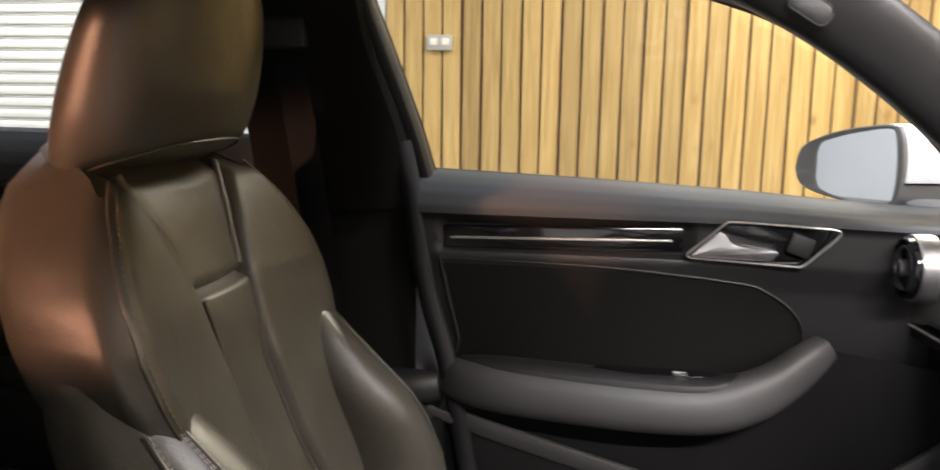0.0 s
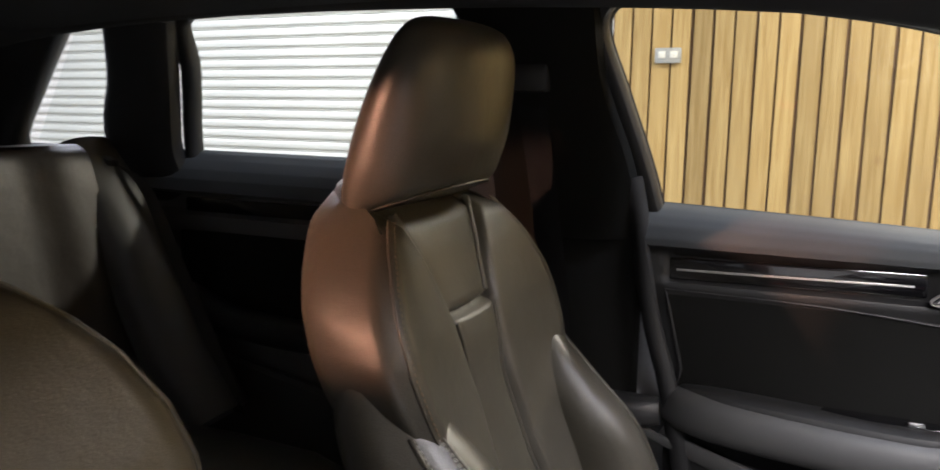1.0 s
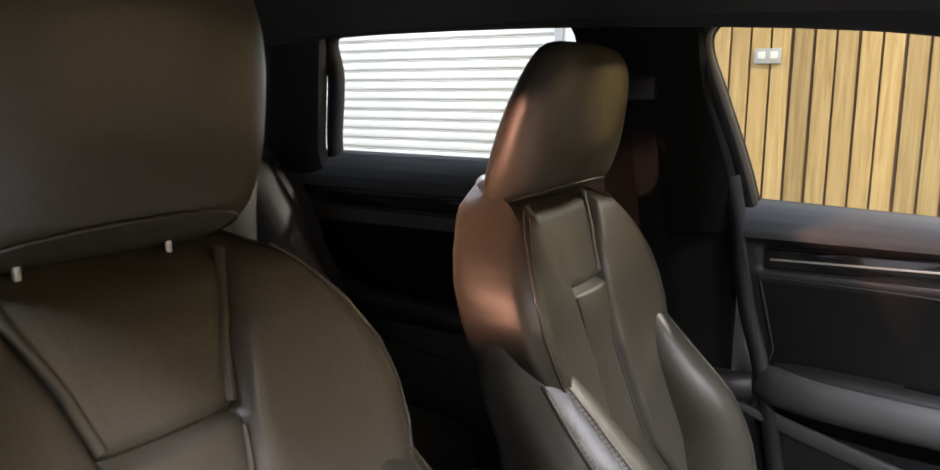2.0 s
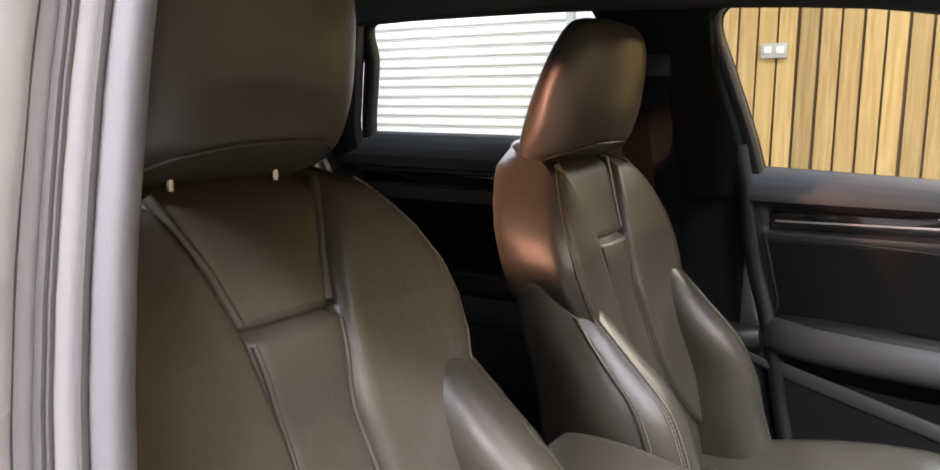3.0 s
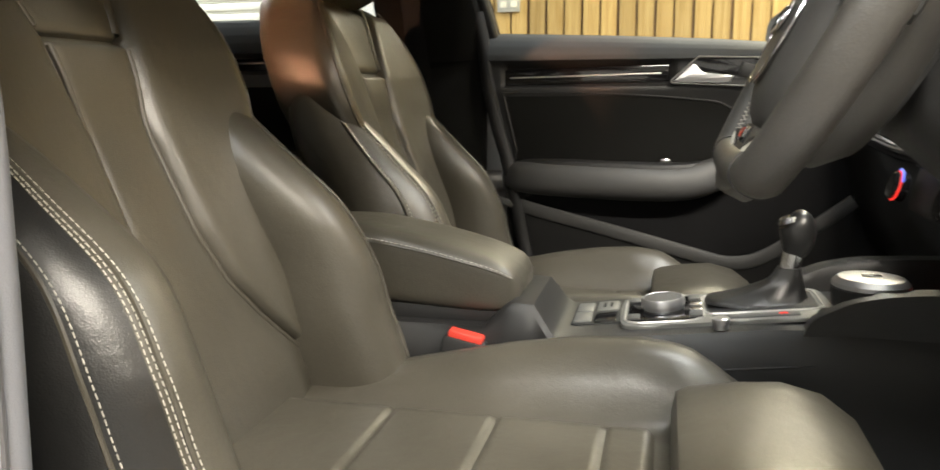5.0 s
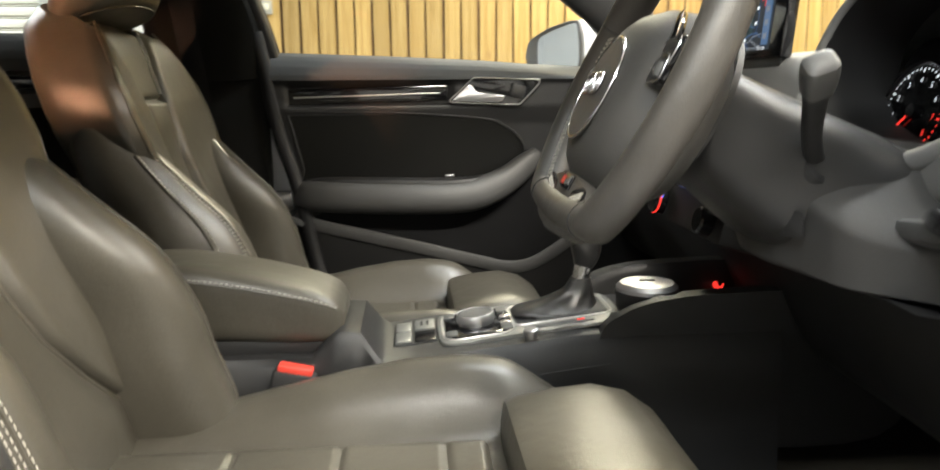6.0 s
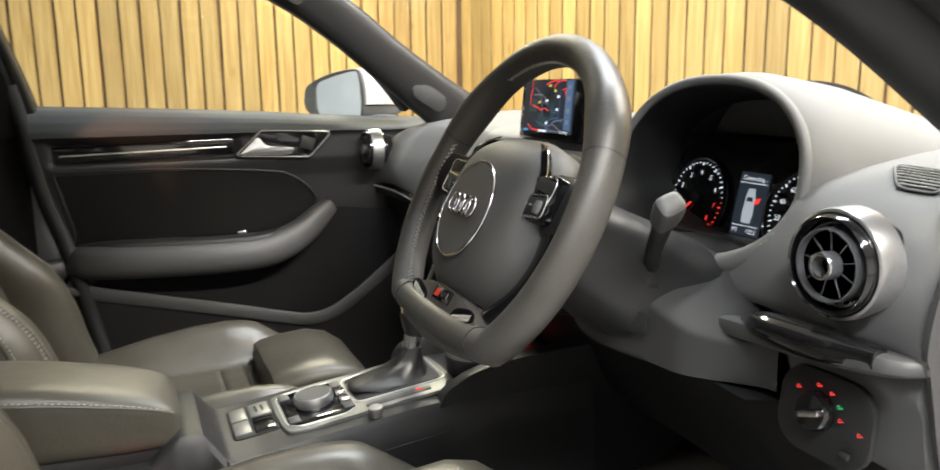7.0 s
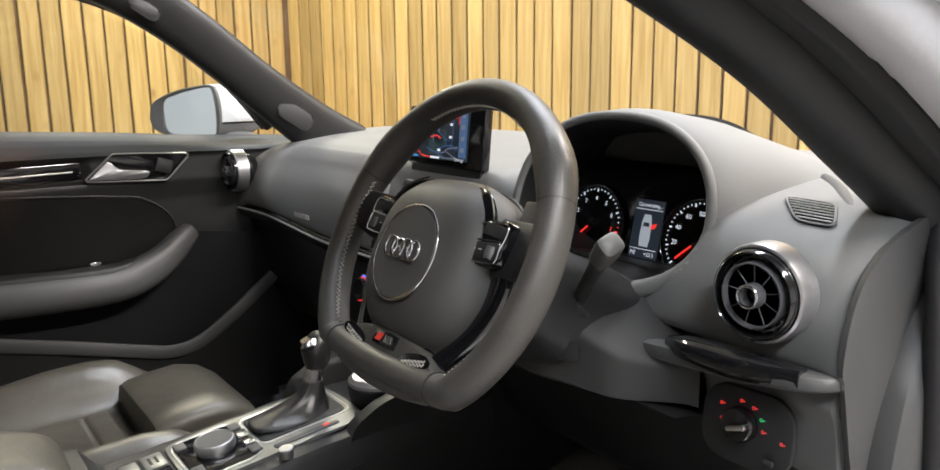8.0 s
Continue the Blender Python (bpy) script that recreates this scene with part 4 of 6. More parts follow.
# height, middle x, offset from the seat's middle, half width, half depth
BOLSTER = [(0.842, -0.676, 0.222, 0.010, 0.016), (0.832, -0.672, 0.217, 0.024, 0.036), (0.80, -0.655, 0.209, 0.040, 0.064), (0.75, -0.621, 0.204, 0.055, 0.088), (0.69, -0.574, 0.205, 0.062, 0.107), (0.62, -0.545, 0.214, 0.062, 0.116), (0.56, -0.528, 0.214, 0.062, 0.118), (0.50, -0.505, 0.214, 0.060, 0.116), (0.45, -0.487, 0.212, 0.055, 0.105), (0.41, -0.475, 0.210, 0.045, 0.085)]


def bolster(side):
    """The puffed lower side bolster of the backrest."""
    rows = BOLSTER
    rings = []
    for z, x, off, ry, rx in spline(rows, 44):
        rings.append([(x + rx * v, SEAT_Y + side * off + ry * u - side * 0.018 * max(0, v), z - 0.08 * rx * v) for u, v in ring_points(28, 2.3)])
    return loft(rings)


def bolster_line(side, out, fwd, n=60):
    rows = BOLSTER[2:-1]
    a = radians(fwd)
    c, s2 = math.cos(a), math.sin(a)
    u, v = abs(c) ** (2 / 2.3), abs(s2) ** (2 / 2.3)
    return [(x + rx * v + 0.0006, SEAT_Y + side * (off + ry * u * out) - side * 0.018 * v + side * 0.0006, z - 0.08 * rx * v) for z, x, off, ry, rx in spline(rows, n)]


def bolster_side(u, v):
    """The outer face of one bolster, beyond its stitched seams."""
    z, x, off, ry, rx = BOLSTER_ROWS[int(round(u * 60))]
    a = radians(63.5 - 115 * v)
    c, s2 = math.cos(a), math.sin(a)
    w, d = c ** (2 / 2.3), math.copysign(abs(s2) ** (2 / 2.3), s2)
    proud = 0.0009 * smooth(0.0, 0.06, v)
    return x + rx * d, SEAT_Y - (off + ry * w) + 0.018 * max(0, d) - proud, z - 0.08 * rx * d


BOLSTER_ROWS = spline(BOLSTER[1:], 61)
for side in (1, -1):
    bol = part("bolster", bolster(side), LEATHER, seat, "puffed black leather side bolster", 60)
    for ang in ((74, 68.5, 65) if side < 0 else ()):
        part("stitching", stitches(bolster_line(side, 1, ang), 0.0045, 0.0022, 0.0007), THREAD, bol, "pale contrast stitching")
    part("piping", sweep(bolster_line(side, 1, 71), (0.0022, 0.0022), 6), LEATHER, bol, "raised seam")
    part("piping", sweep(bolster_line(side, 1, 33), (0.0024, 0.0024), 6), LEATHER, bol, "raised seam")
    if side < 0:
        part("side_panel", grid(bolster_side, 60, 16), GAITER, bol, "darker shell over the bolster's outer side", 60)
        part("stitching", stitches(bolster_line(side, 1, 37), 0.0045, 0.0022, 0.0007), THREAD, bol, "pale contrast stitching")
    # rolled edges of the middle panel
    for za, zb, rad in ((0.884, 1.0, 0.0055), (0.47, 0.868, 0.003)):
        edge_line = [(seat_front(z) + seat_face(seat_seam(z) - 0.008, z) - rad * 0.35, SEAT_Y + side * (seat_seam(z) - rad * 0.9), z) for z in np.linspace(za, zb, 40)]
        part("rolled_edge", sweep(edge_line, (rad, rad), 10, up=(1, 0, 0)), LEATHER, back, "rolled edge of the middle panel")
    # stitched seam along the crest of the wing
    crest = [(z, seat_seam(z) + (seat_half(z) - seat_seam(z)) * 0.93) for z in np.linspace(0.76, 1.0, 60)]
    part("piping", sweep([(seat_front(z) + seat_face(a, z), SEAT_Y + side * a, z) for z, a in crest], (0.0018, 0.0018), 6), LEATHER, back, "raised seam")
    for da in ((-0.0045,) if side < 0 else ()):
        part("stitching", stitches([(seat_front(z) + seat_face(a + da, z) + 0.0004, SEAT_Y + side * (a + da), z) for z, a in crest], 0.0042, 0.0028, 0.0005), BROWN_THREAD, back, "pale contrast stitching")

# cushion with side bolsters and a thigh rest
def cushion_ring(x):
    t = (x + 0.54) / 0.59
    zc = 0.455
    peak = interp(x, [-0.54, -0.45, -0.35, -0.25, -0.17, -0.10, -0.04, 0.02, 0.05], [0.0, 0.018, 0.042, 0.064, 0.076, 0.080, 0.074, 0.055, 0.04])
    end = smooth(0.80, 1.0, t)
    w = 0.262 - 0.02 * end
    pts = []
    for k in range(25):
        y = -w + 2 * w * k / 24
        a = abs(y)
        z = zc + peak * smooth(0.11, 0.195, a) - 0.10 * smooth(0.205, w + 0.012, a) ** 1.5 - 0.004 * math.exp(-((a - 0.125) / 0.006) ** 2)
        pts.append((x, SEAT_Y + y, z - 0.03 * end))
    pts += [(x, SEAT_Y + w - 0.005, 0.36), (x, SEAT_Y + w - 0.03, 0.335), (x, SEAT_Y - w + 0.03, 0.335), (x, SEAT_Y - w + 0.005, 0.36)]
    return pts


xs = [-0.54 + 0.59 * k / 40 for k in range(41)]
part("cushion", loft([cushion_ring(x) for x in xs]), LEATHER, seat, "black leather seat cushion with raised sides", 60)
thigh = []
for k, (x, z, h, w) in enumerate(((-0.062, 0.462, 0.03, 0.125), (-0.058, 0.468, 0.045, 0.132), (-0.045, 0.470, 0.05, 0.134), (0.0, 0.474, 0.054, 0.135), (0.045, 0.476, 0.056, 0.135), (0.085, 0.470, 0.052, 0.134), (0.115, 0.455, 0.045, 0.13), (0.132, 0.437, 0.034, 0.122), (0.138, 0.425, 0.018, 0.11))):
    thigh.append([(x, SEAT_Y + w * u, z + h * v - 0.004 * (1 - u * u)) for u, v in ring_points(40, 5)])
part("thigh_rest", loft(thigh), LEATHER, seat, "black leather thigh rest", 50)


def cushion_panel(u, v):
    """Padded middle of the cushion with cross pleats."""
    x, y = -0.50 + 0.425 * u, -0.113 + 0.226 * v
    e = min(1, min(v, 1 - v) / 0.07, (1 - u) / 0.035)
    pleat = sum(math.exp(-((x - q) / 0.004) ** 2) for q in (-0.13, -0.25, -0.37))
    return x, SEAT_Y + y, 0.447 + 0.020 * (1 - (1 - e) ** 2) - 0.005 * pleat * min(1, e)


part("cushion_panel", grid(cushion_panel, 110, 40), LEATHER, seat, "pleated leather middle of the cushion", 60)
part("seat_base", rbox((-0.22, SEAT_Y, 0.27), (0.50, 0.44, 0.15), 0.03), TRIM, seat, "black plastic seat base")
for side in (1, -1):
    part("side_cover", rbox((-0.3, SEAT_Y + side * 0.25, 0.335), (0.42, 0.03, 0.11), 0.012), TRIM, seat, "black plastic side cover")


# headrest on two chromed posts
HZ = [(1.004, -0.736, 0.095, 0.058), (1.006, -0.736, 0.118, 0.07), (1.018, -0.735, 0.134, 0.077), (1.054, -0.73, 0.143, 0.078), (1.104, -0.719, 0.143, 0.072), (1.154, -0.708, 0.138, 0.064), (1.194, -0.7, 0.126, 0.054), (1.219, -0.698, 0.106, 0.04), (1.229, -0.699, 0.076, 0.025), (1.231, -0.699, 0.03, 0.01)]


def headrest_ring(z, x, w, d):
    pts = []
    for u, v in ring_points(48, 2.5):
        pts.append((x + d * v * (1.0 if v > 0 else 0.9), SEAT_Y + w * u * (1 - 0.10 * max(0, v)), z + 0.03 * v * d / 0.066 * (1 - smooth(1.012, 1.112, z))))
    return pts


head = part("headrest", loft([headrest_ring(*r) for r in spline(HZ, 40)]), LEATHER, seat, "black leather headrest", 60)
for side in (1, -1):
    part("post", sweep([(-0.742, SEAT_Y + side * 0.065, 0.985), (-0.744, SEAT_Y + side * 0.065, 1.06)], (0.0045, 0.0045), 12), CHROME, seat, "chromed headrest post")
    part("collar", lathe([(0.004, 0.0), (0.014, 0.0), (0.014, 0.008), (0.008, 0.012)], 16, pose(-0.744, SEAT_Y + side * 0.065, 1.018)), TRIM, seat, "black post collar")
base_stitch = []
for k in range(60):
    z, x, w, d = HZ[1]
    u, v = ring_points(60, 2.5)[k]
    base_stitch.append((x + d * v * (1.0 if v > 0 else 0.9) * 1.012, SEAT_Y + w * u * 1.012 * (1 - 0.10 * max(0, v)), z + 0.03 * v))
part("piping", sweep(base_stitch, (0.0016, 0.0016), 6, closed=True), LEATHER, head, "raised seam")
for o in seat.children:
    if o.name.split(".")[0] == "headrest":
        o.matrix_basis = Matrix.Translation((0, 0, 0.009))    # the driver's headrest is pulled up a notch
mate = copy_thing(seat, pose(-0.240, SEAT_Y + 0.722, 0.172))
widen = Matrix.Translation((0, SEAT_Y, 0)) @ Matrix.Diagonal((1, 1.05, 1, 1)) @ Matrix.Translation((0, -SEAT_Y, 0))
upright = Matrix.Translation((-0.50, 0, 0.45)) @ pose(0, 0, 0, 0, 3.5, 0) @ Matrix.Translation((0.50, 0, -0.45))
for o in [q for q in mate.children_recursive if q.name.startswith("side_panel")]:
    bpy.data.objects.remove(o)    # the darker shell stays on the driver's seat only
for o in mate.children:
    kind = o.name.split(".")[0]
    if kind in ("thigh_rest", "cushion", "cushion_panel"):
        o.matrix_basis = Matrix.Translation((-0.042, 0, 0))    # its cushion is pushed in
    if kind in ("backrest", "bolster", "headrest", "post", "collar"):
        o.matrix_basis = upright @ Matrix.Translation((-0.002 if kind in ("headrest", "post", "collar") else 0, 0, 0)) @ (widen if kind == "headrest" else Matrix())    # the passenger's backrest stands more upright

# ---- dashboard ----
dash = thing("dashboard", (0.4, MID, 0.5), "dark grey moulded dashboard with round air vents", "dashboard")
TOP = [(0.86, 0.905), (0.76, 0.925), (0.62, 0.928), (0.48, 0.922), (0.40, 0.912), (0.34, 0.899), (0.30, 0.884), (0.272, 0.864), (0.256, 0.838), (0.248, 0.81), (0.246, 0.785), (0.25, 0.774)]


def bow(y):
    """The fascia lies a little further forward in the middle of the car."""
    return 0.035 * (1 - ((y - MID) / 0.72) ** 2)


def strip_drop(y):
    """The passenger's fascia and its strip hang lower towards the middle."""
    return 0.006 + 0.026 * smooth(0.62, 0.26, y) if y > 0.08 else 0.0


def dash_top(u, v):
    y = -0.742 + 1.44 * u
    x, z = TOP_LINE[int(round(v * (len(TOP_LINE) - 1)))]
    e = smooth(0.68, 0.745, abs(y - MID))
    flat = smooth(-0.235, -0.17, y) * (1 - smooth(0.52, 0.66, y)) * interp(z, [0.785, 0.81, 0.838, 0.864, 0.884, 0.899, 0.912, 0.922], [0.0, 0.004, 0.012, 0.019, 0.019, 0.012, 0.004, 0.0])
    x += 0.030 * smooth(0.79, 0.88, z) * (1 - smooth(0.885, 0.920, z)) * smooth(0.18, 0.25, y) * (1 - smooth(0.55, 0.62, y))    # the passenger fascia leans back
    return x + bow(y) * smooth(0.912, 0.850, z), y, z + flat - strip_drop(y) * smooth(0.83, 0.775, z) - 0.02 * e * smooth(0.75, 0.45, x)


TOP_LINE = [tuple(p) for p in spline(TOP, 80)]
pad_v, pad_f = grid(dash_top, 280, 79)


def hood_radius(p):
    """Below 1 inside the opening of the instrument hood."""
    h = 0.116 if p[2] > 0.875 else 0.080
    return ((abs(p[1] + 0.396) / 0.157) ** 2.3 + (abs(p[2] - 0.875) / h) ** 2.3) ** (1 / 2.3) if p[0] < 0.46 else 2.0


def out_of_hood(p):
    """Draws a point inside the opening out to its edge."""
    r = max(0.05, hood_radius(p))
    return p if r >= 1 else (max(p[0], 0.300), -0.396 + (p[1] + 0.396) / r, 0.875 + (p[2] - 0.875) / r)


pad_f = [q for q in pad_f if not all(hood_radius(pad_v[i]) < 1 for i in q)]
pad_v = [out_of_hood(p) for p in pad_v]
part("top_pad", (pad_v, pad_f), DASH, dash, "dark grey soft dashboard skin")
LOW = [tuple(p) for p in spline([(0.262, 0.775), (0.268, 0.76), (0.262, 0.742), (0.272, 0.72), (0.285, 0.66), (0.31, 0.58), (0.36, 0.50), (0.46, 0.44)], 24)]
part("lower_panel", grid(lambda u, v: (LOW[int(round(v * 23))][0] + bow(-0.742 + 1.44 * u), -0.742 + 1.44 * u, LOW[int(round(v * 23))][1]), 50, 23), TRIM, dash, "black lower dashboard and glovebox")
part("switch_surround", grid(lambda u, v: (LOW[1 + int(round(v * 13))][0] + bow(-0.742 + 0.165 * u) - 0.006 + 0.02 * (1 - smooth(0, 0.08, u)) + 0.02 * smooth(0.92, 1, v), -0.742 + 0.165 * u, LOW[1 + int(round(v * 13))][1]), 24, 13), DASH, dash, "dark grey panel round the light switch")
part("end_panel", slab([(-p[0], p[1]) for p in TOP_LINE[:]] + [(-0.27, 0.70), (-0.32, 0.55), (-0.5, 0.45), (-0.86, 0.45)], 0.006, basis((0, -0.742, 0), (-1, 0, 0), (0, 0, 1)), 0.002), ENDGREY, dash, "dark grey dashboard end panel")
# gloss strip with its chrome line along the passenger side
strip = [(0.262 + bow(y) - 0.006, y, 0.757 - strip_drop(y)) for y in np.linspace(0.10, 0.70, 24)]
part("decor_strip", sweep(strip, (0.010, 0.014), 10, 3), GLOSS, dash, "gloss black decor strip")
part("strip_line", sweep([(x - 0.012, y, z + 0.006) for x, y, z in strip], (0.0022, 0.0022), 6), SATIN, dash, "thin chrome line")
# badge on the passenger fascia: plain bars
for k in range(6):
    part("badge_bar", rbox((0.2465 + bow(0.40) - 0.001, 0.427 - 0.0115 * k, 0.772), (0.003, 0.007 if k % 2 else 0.0095, 0.010), 0.001), SATIN, dash, "small chrome badge shapes")


def air_vent(c, normal, R=0.052):
    """Round vent: bright outer ring, proud gloss ring, turbine of thin vanes and a tubular hub."""
    nz = Vector(normal).normalized()
    m = basis(c, Vector((0, 0, 1)).cross(nz), (0, 0, 1))
    v = part("air_vent", moved(lathe([(R * 1.0, -0.02), (R * 1.0, 0.001), (R * 0.98, 0.005), (R * 0.93, 0.006), (R * 0.90, 0.004), (R * 0.88, -0.02)], 56), m), RINGMETAL, dash, "round air vent with bright ring")
    part("inner_ring", moved(lathe([(R * 0.90, -0.01), (R * 0.90, 0.009), (R * 0.885, 0.013), (R * 0.85, 0.015), (R * 0.81, 0.013), (R * 0.795, 0.009), (R * 0.78, -0.03)], 56), m), GLOSS, v, "gloss black ring")
    part("bowl", moved(lathe([(R * 0.80, -0.018), (R * 0.7, -0.045), (0.001, -0.05)], 32), m), CARPET, v, "dark duct")
    part("mid_ring", moved(lathe([(R * 0.665, 0.008), (R * 0.66, 0.013), (R * 0.65, 0.015), (R * 0.625, 0.015), (R * 0.615, 0.012), (R * 0.61, 0.004), (R * 0.62, -0.004), (R * 0.66, -0.004), (R * 0.665, 0.008)], 48), m), VANE, v, "grey turbine ring")
    part("back_ring", moved(torus(R * 0.735, 0.0012, Matrix.Translation((0, 0, 0.002)), 48, 6), m), VANE, v, "thin grey ring")
    for k in range(9):
        a = 360 * (k + 0.35) / 9
        q = moved(rbox((R * 0.44, 0, 0.004), (R * 0.40, 0.0011, 0.010), 0.0004, 1), pose(0, 0, 0, 0, 0, a))
        part("blade", moved(q, m), VANE, v, "turbine vane")
    for k in range(18):
        q = moved(rbox((R * 0.72, 0, 0.000), (R * 0.14, 0.0011, 0.006), 0.0004, 1), pose(0, 0, 0, 0, 0, 20 * k))
        part("blade", moved(q, m), VANE, v, "turbine vane")
    part("hub", moved(lathe([(R * 0.25, -0.015), (R * 0.25, 0.016), (R * 0.235, 0.0195), (R * 0.20, 0.020), (R * 0.18, 0.017), (R * 0.17, 0.006), (0.0005, 0.004)], 36), m), VANE, v, "grey hub")
    part("hub_ring", moved(torus(R * 0.212, 0.0015, Matrix.Translation((0, 0, 0.0202)), 36, 8), m), CHROME, v, "chrome hub ring")
    part("hub_plug", moved(lathe([(R * 0.09, 0.004), (R * 0.085, 0.009), (0.0005, 0.0095)], 20), m), GLOSS, v, "black hub plug")


air_vent((0.236, -0.664, 0.842), (-1, 0, 0.22), 0.047)
air_vent((0.226, 0.655, 0.846), (-1, 0, 0.22), 0.047)
air_vent((0.285, 0.135, 0.845), (-1, 0, 0.25), 0.047)
air_vent((0.302, -0.150, 0.826), (-1, 0, 0.25), 0.040)
# demister grille at the driver's end


def pad_height(x, y):
    """Height of the dashboard skin over the plan."""
    line = sorted(TOP_LINE[:50])
    xl = x
    for _ in range(4):
        z = interp(xl, [p[0] for p in line], [p[1] for p in line])
        xl = x - bow(y) * smooth(0.912, 0.850, z)
    return z - 0.02 * smooth(0.68, 0.745, abs(y - MID)) * smooth(0.75, 0.45, xl)


def on_pad(x, y, h=0.0):
    return Vector((x, y, pad_height(x, y) + h))


def grille_point(u, v, h):
    """A point of the grille, whose corners lie askew on the dashboard."""
    a = Vector((0.379, -0.596)).lerp(Vector((0.373, -0.655)), u)
    b = Vector((0.328, -0.640)).lerp(Vector((0.325, -0.681)), u)
    return on_pad(*a.lerp(b, v), h)


gr_line = [(0.5 + 0.5 * x, 0.5 + 0.5 * y) for x, y in ring_points(48, 5)]
# no opening is cut: the matt black plate stands for the shaded recess
gr = part("demister", loft([[grille_point(u, v, -0.004) for u, v in gr_line], [grille_point(u, v, 0.0028) for u, v in gr_line]]), CARPET, dash, "black demister grille")
part("grille_frame", sweep([grille_point(0.5 + (u - 0.5) * 1.05, 0.5 + (v - 0.5) * 1.05, 0.0026) for u, v in gr_line], (0.0016, 0.0012), 6, closed=True), DASH, gr)
for k in range(7):
    v = (k + 0.8) / 7.6
    reach = 0.47 * (1 - abs(2 * v - 1) ** 5) ** 0.2
    part("grille_bar", sweep([grille_point(0.5 + reach * f, v, 0.0036) for f in (-1, -0.4, 0.4, 1)], (0.0012, 0.0007), 6), PLATE, gr, "pale grille bar")

# slot between the dashboard pad and the windscreen ledge
slot = spline([(0.62, -0.36, 0.929), (0.598, -0.387, 0.928), (0.552, -0.49, 0.9268), (0.477, -0.588, 0.9215), (0.40, -0.655, 0.910), (0.345, -0.70, 0.893)], 26)
part("pad_slot", sweep(slot, (0.007, 0.003), 8), TRIM, dash, "dark slot by the windscreen")
# binnacle hood over the instruments
HC = (-0.396, 0.875)


def arch(w, top, bottom, x, tilt=0.0, n=48, dz=0.0, pw=2.3):
    out = []
    for u, v in ring_points(n, pw):
        h = top if v > 0 else bottom
        out.append((x + (tilt if v > 0 else tilt * 2.0) * v * h, HC[0] + w * u, HC[1] + dz + h * v))
    return out


lip = arch(0.1590, 0.118, 0.082, 0.305, 0.25)
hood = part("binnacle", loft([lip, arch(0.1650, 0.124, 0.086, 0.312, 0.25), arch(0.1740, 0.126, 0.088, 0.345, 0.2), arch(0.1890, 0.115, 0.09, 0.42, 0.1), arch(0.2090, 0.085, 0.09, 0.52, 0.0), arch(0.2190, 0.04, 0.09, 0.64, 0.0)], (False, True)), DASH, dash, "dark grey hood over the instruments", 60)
part("binnacle_lining", loft([arch(0.1540, 0.094, 0.068, 0.405, 0.1), arch(0.1540, 0.100, 0.072, 0.36, 0.2), arch(0.1540, 0.109, 0.076, 0.315, 0.25), arch(0.1540, 0.113, 0.079, 0.304, 0.25), lip], (False, False)), TRIM, hood, "black lining of the hood", 60)
part("binnacle_lip", sweep(arch(0.1595, 0.1185, 0.0825, 0.303, 0.25, 72), [(0.006, 0.006) if k <= 36 else (0.006 + 0.006 * math.sin((k - 36) / 36 * math.pi),) * 2 for k in range(72)], 10, closed=True), DASH, hood, "rounded lip")
part("binnacle_floor", moved(slab(round_rect(0.25, 0.05, 0.02), 0.006), basis((0.345, -0.405, 0.807), (0, -1, 0), (0.9, 0, -0.15))), SOFT, hood, "dark ledge")

# instruments: black face, two dials and a small display
FACE = basis((0.392, -0.387, 0.840), (0, -1, 0), (0.22, 0, 1))    # x to the right, y up, z to the driver
clus = thing("instrument_cluster", (0.40, -0.405, 0.80), "lit instrument cluster with two round dials and a display", "instruments")
part("face", moved(slab(round_rect(0.30, 0.15, 0.05, 8), 0.006), FACE @ Matrix.Translation((0.01, 0.008, -0.008))), GLOSS, clus, "black instrument face")


def dial(cx, R, start, end, marks, numbers, red_from, needle, parent):
    d = part("dial", moved(lathe([(R * 0.98, 0.0), (R, 0.004), (R * 1.05, 0.006), (R * 1.10, 0.002), (R * 1.10, 0.0)], 48), FACE @ Matrix.Translation((cx, 0, 0))), GLOSS, parent, "dial with black bezel")
    for k in range(marks + 1):
        a = radians(start + (end - start) * k / marks)
        long = k % 4 == 0
        r = R * (0.88 if long else 0.91)
        q = rbox((r, 0, 0.002), (R * (0.08 if long else 0.035), R * (0.030 if long else 0.022), 0.0008), 0)
        part("mark", moved(q, FACE @ Matrix.Translation((cx, 0, 0)) @ pose(0, 0, 0, 0, 0, math.degrees(a))), GLOW_RED if k / marks >= red_from else GLOW_WHITE, d)
    for k, text in enumerate(numbers):
        a = radians(start + (end - start) * k / (len(numbers) - 1))
        lettering("numeral", text, R * 0.17, FACE @ Matrix.Translation((cx + R * 0.68 * math.cos(a), R * 0.66 * math.sin(a), 0.002)), GLOW_RED if k / (len(numbers) - 1) >= red_from else GLOW_WHITE, d)
    part("needle", moved(rbox((R * 0.44, 0, 0.004), (R * 0.56, R * 0.04, 0.0012), 0), FACE @ Matrix.Translation((cx, 0, 0)) @ pose(0, 0, 0, 0, 0, needle)), GLOW_RED, d, "red needle")
    part("needle_hub", moved(lathe([(R * 0.16, 0), (R * 0.15, 0.006), (0.0005, 0.007)], 24), FACE @ Matrix.Translation((cx, 0, 0))), GLOSS, d)


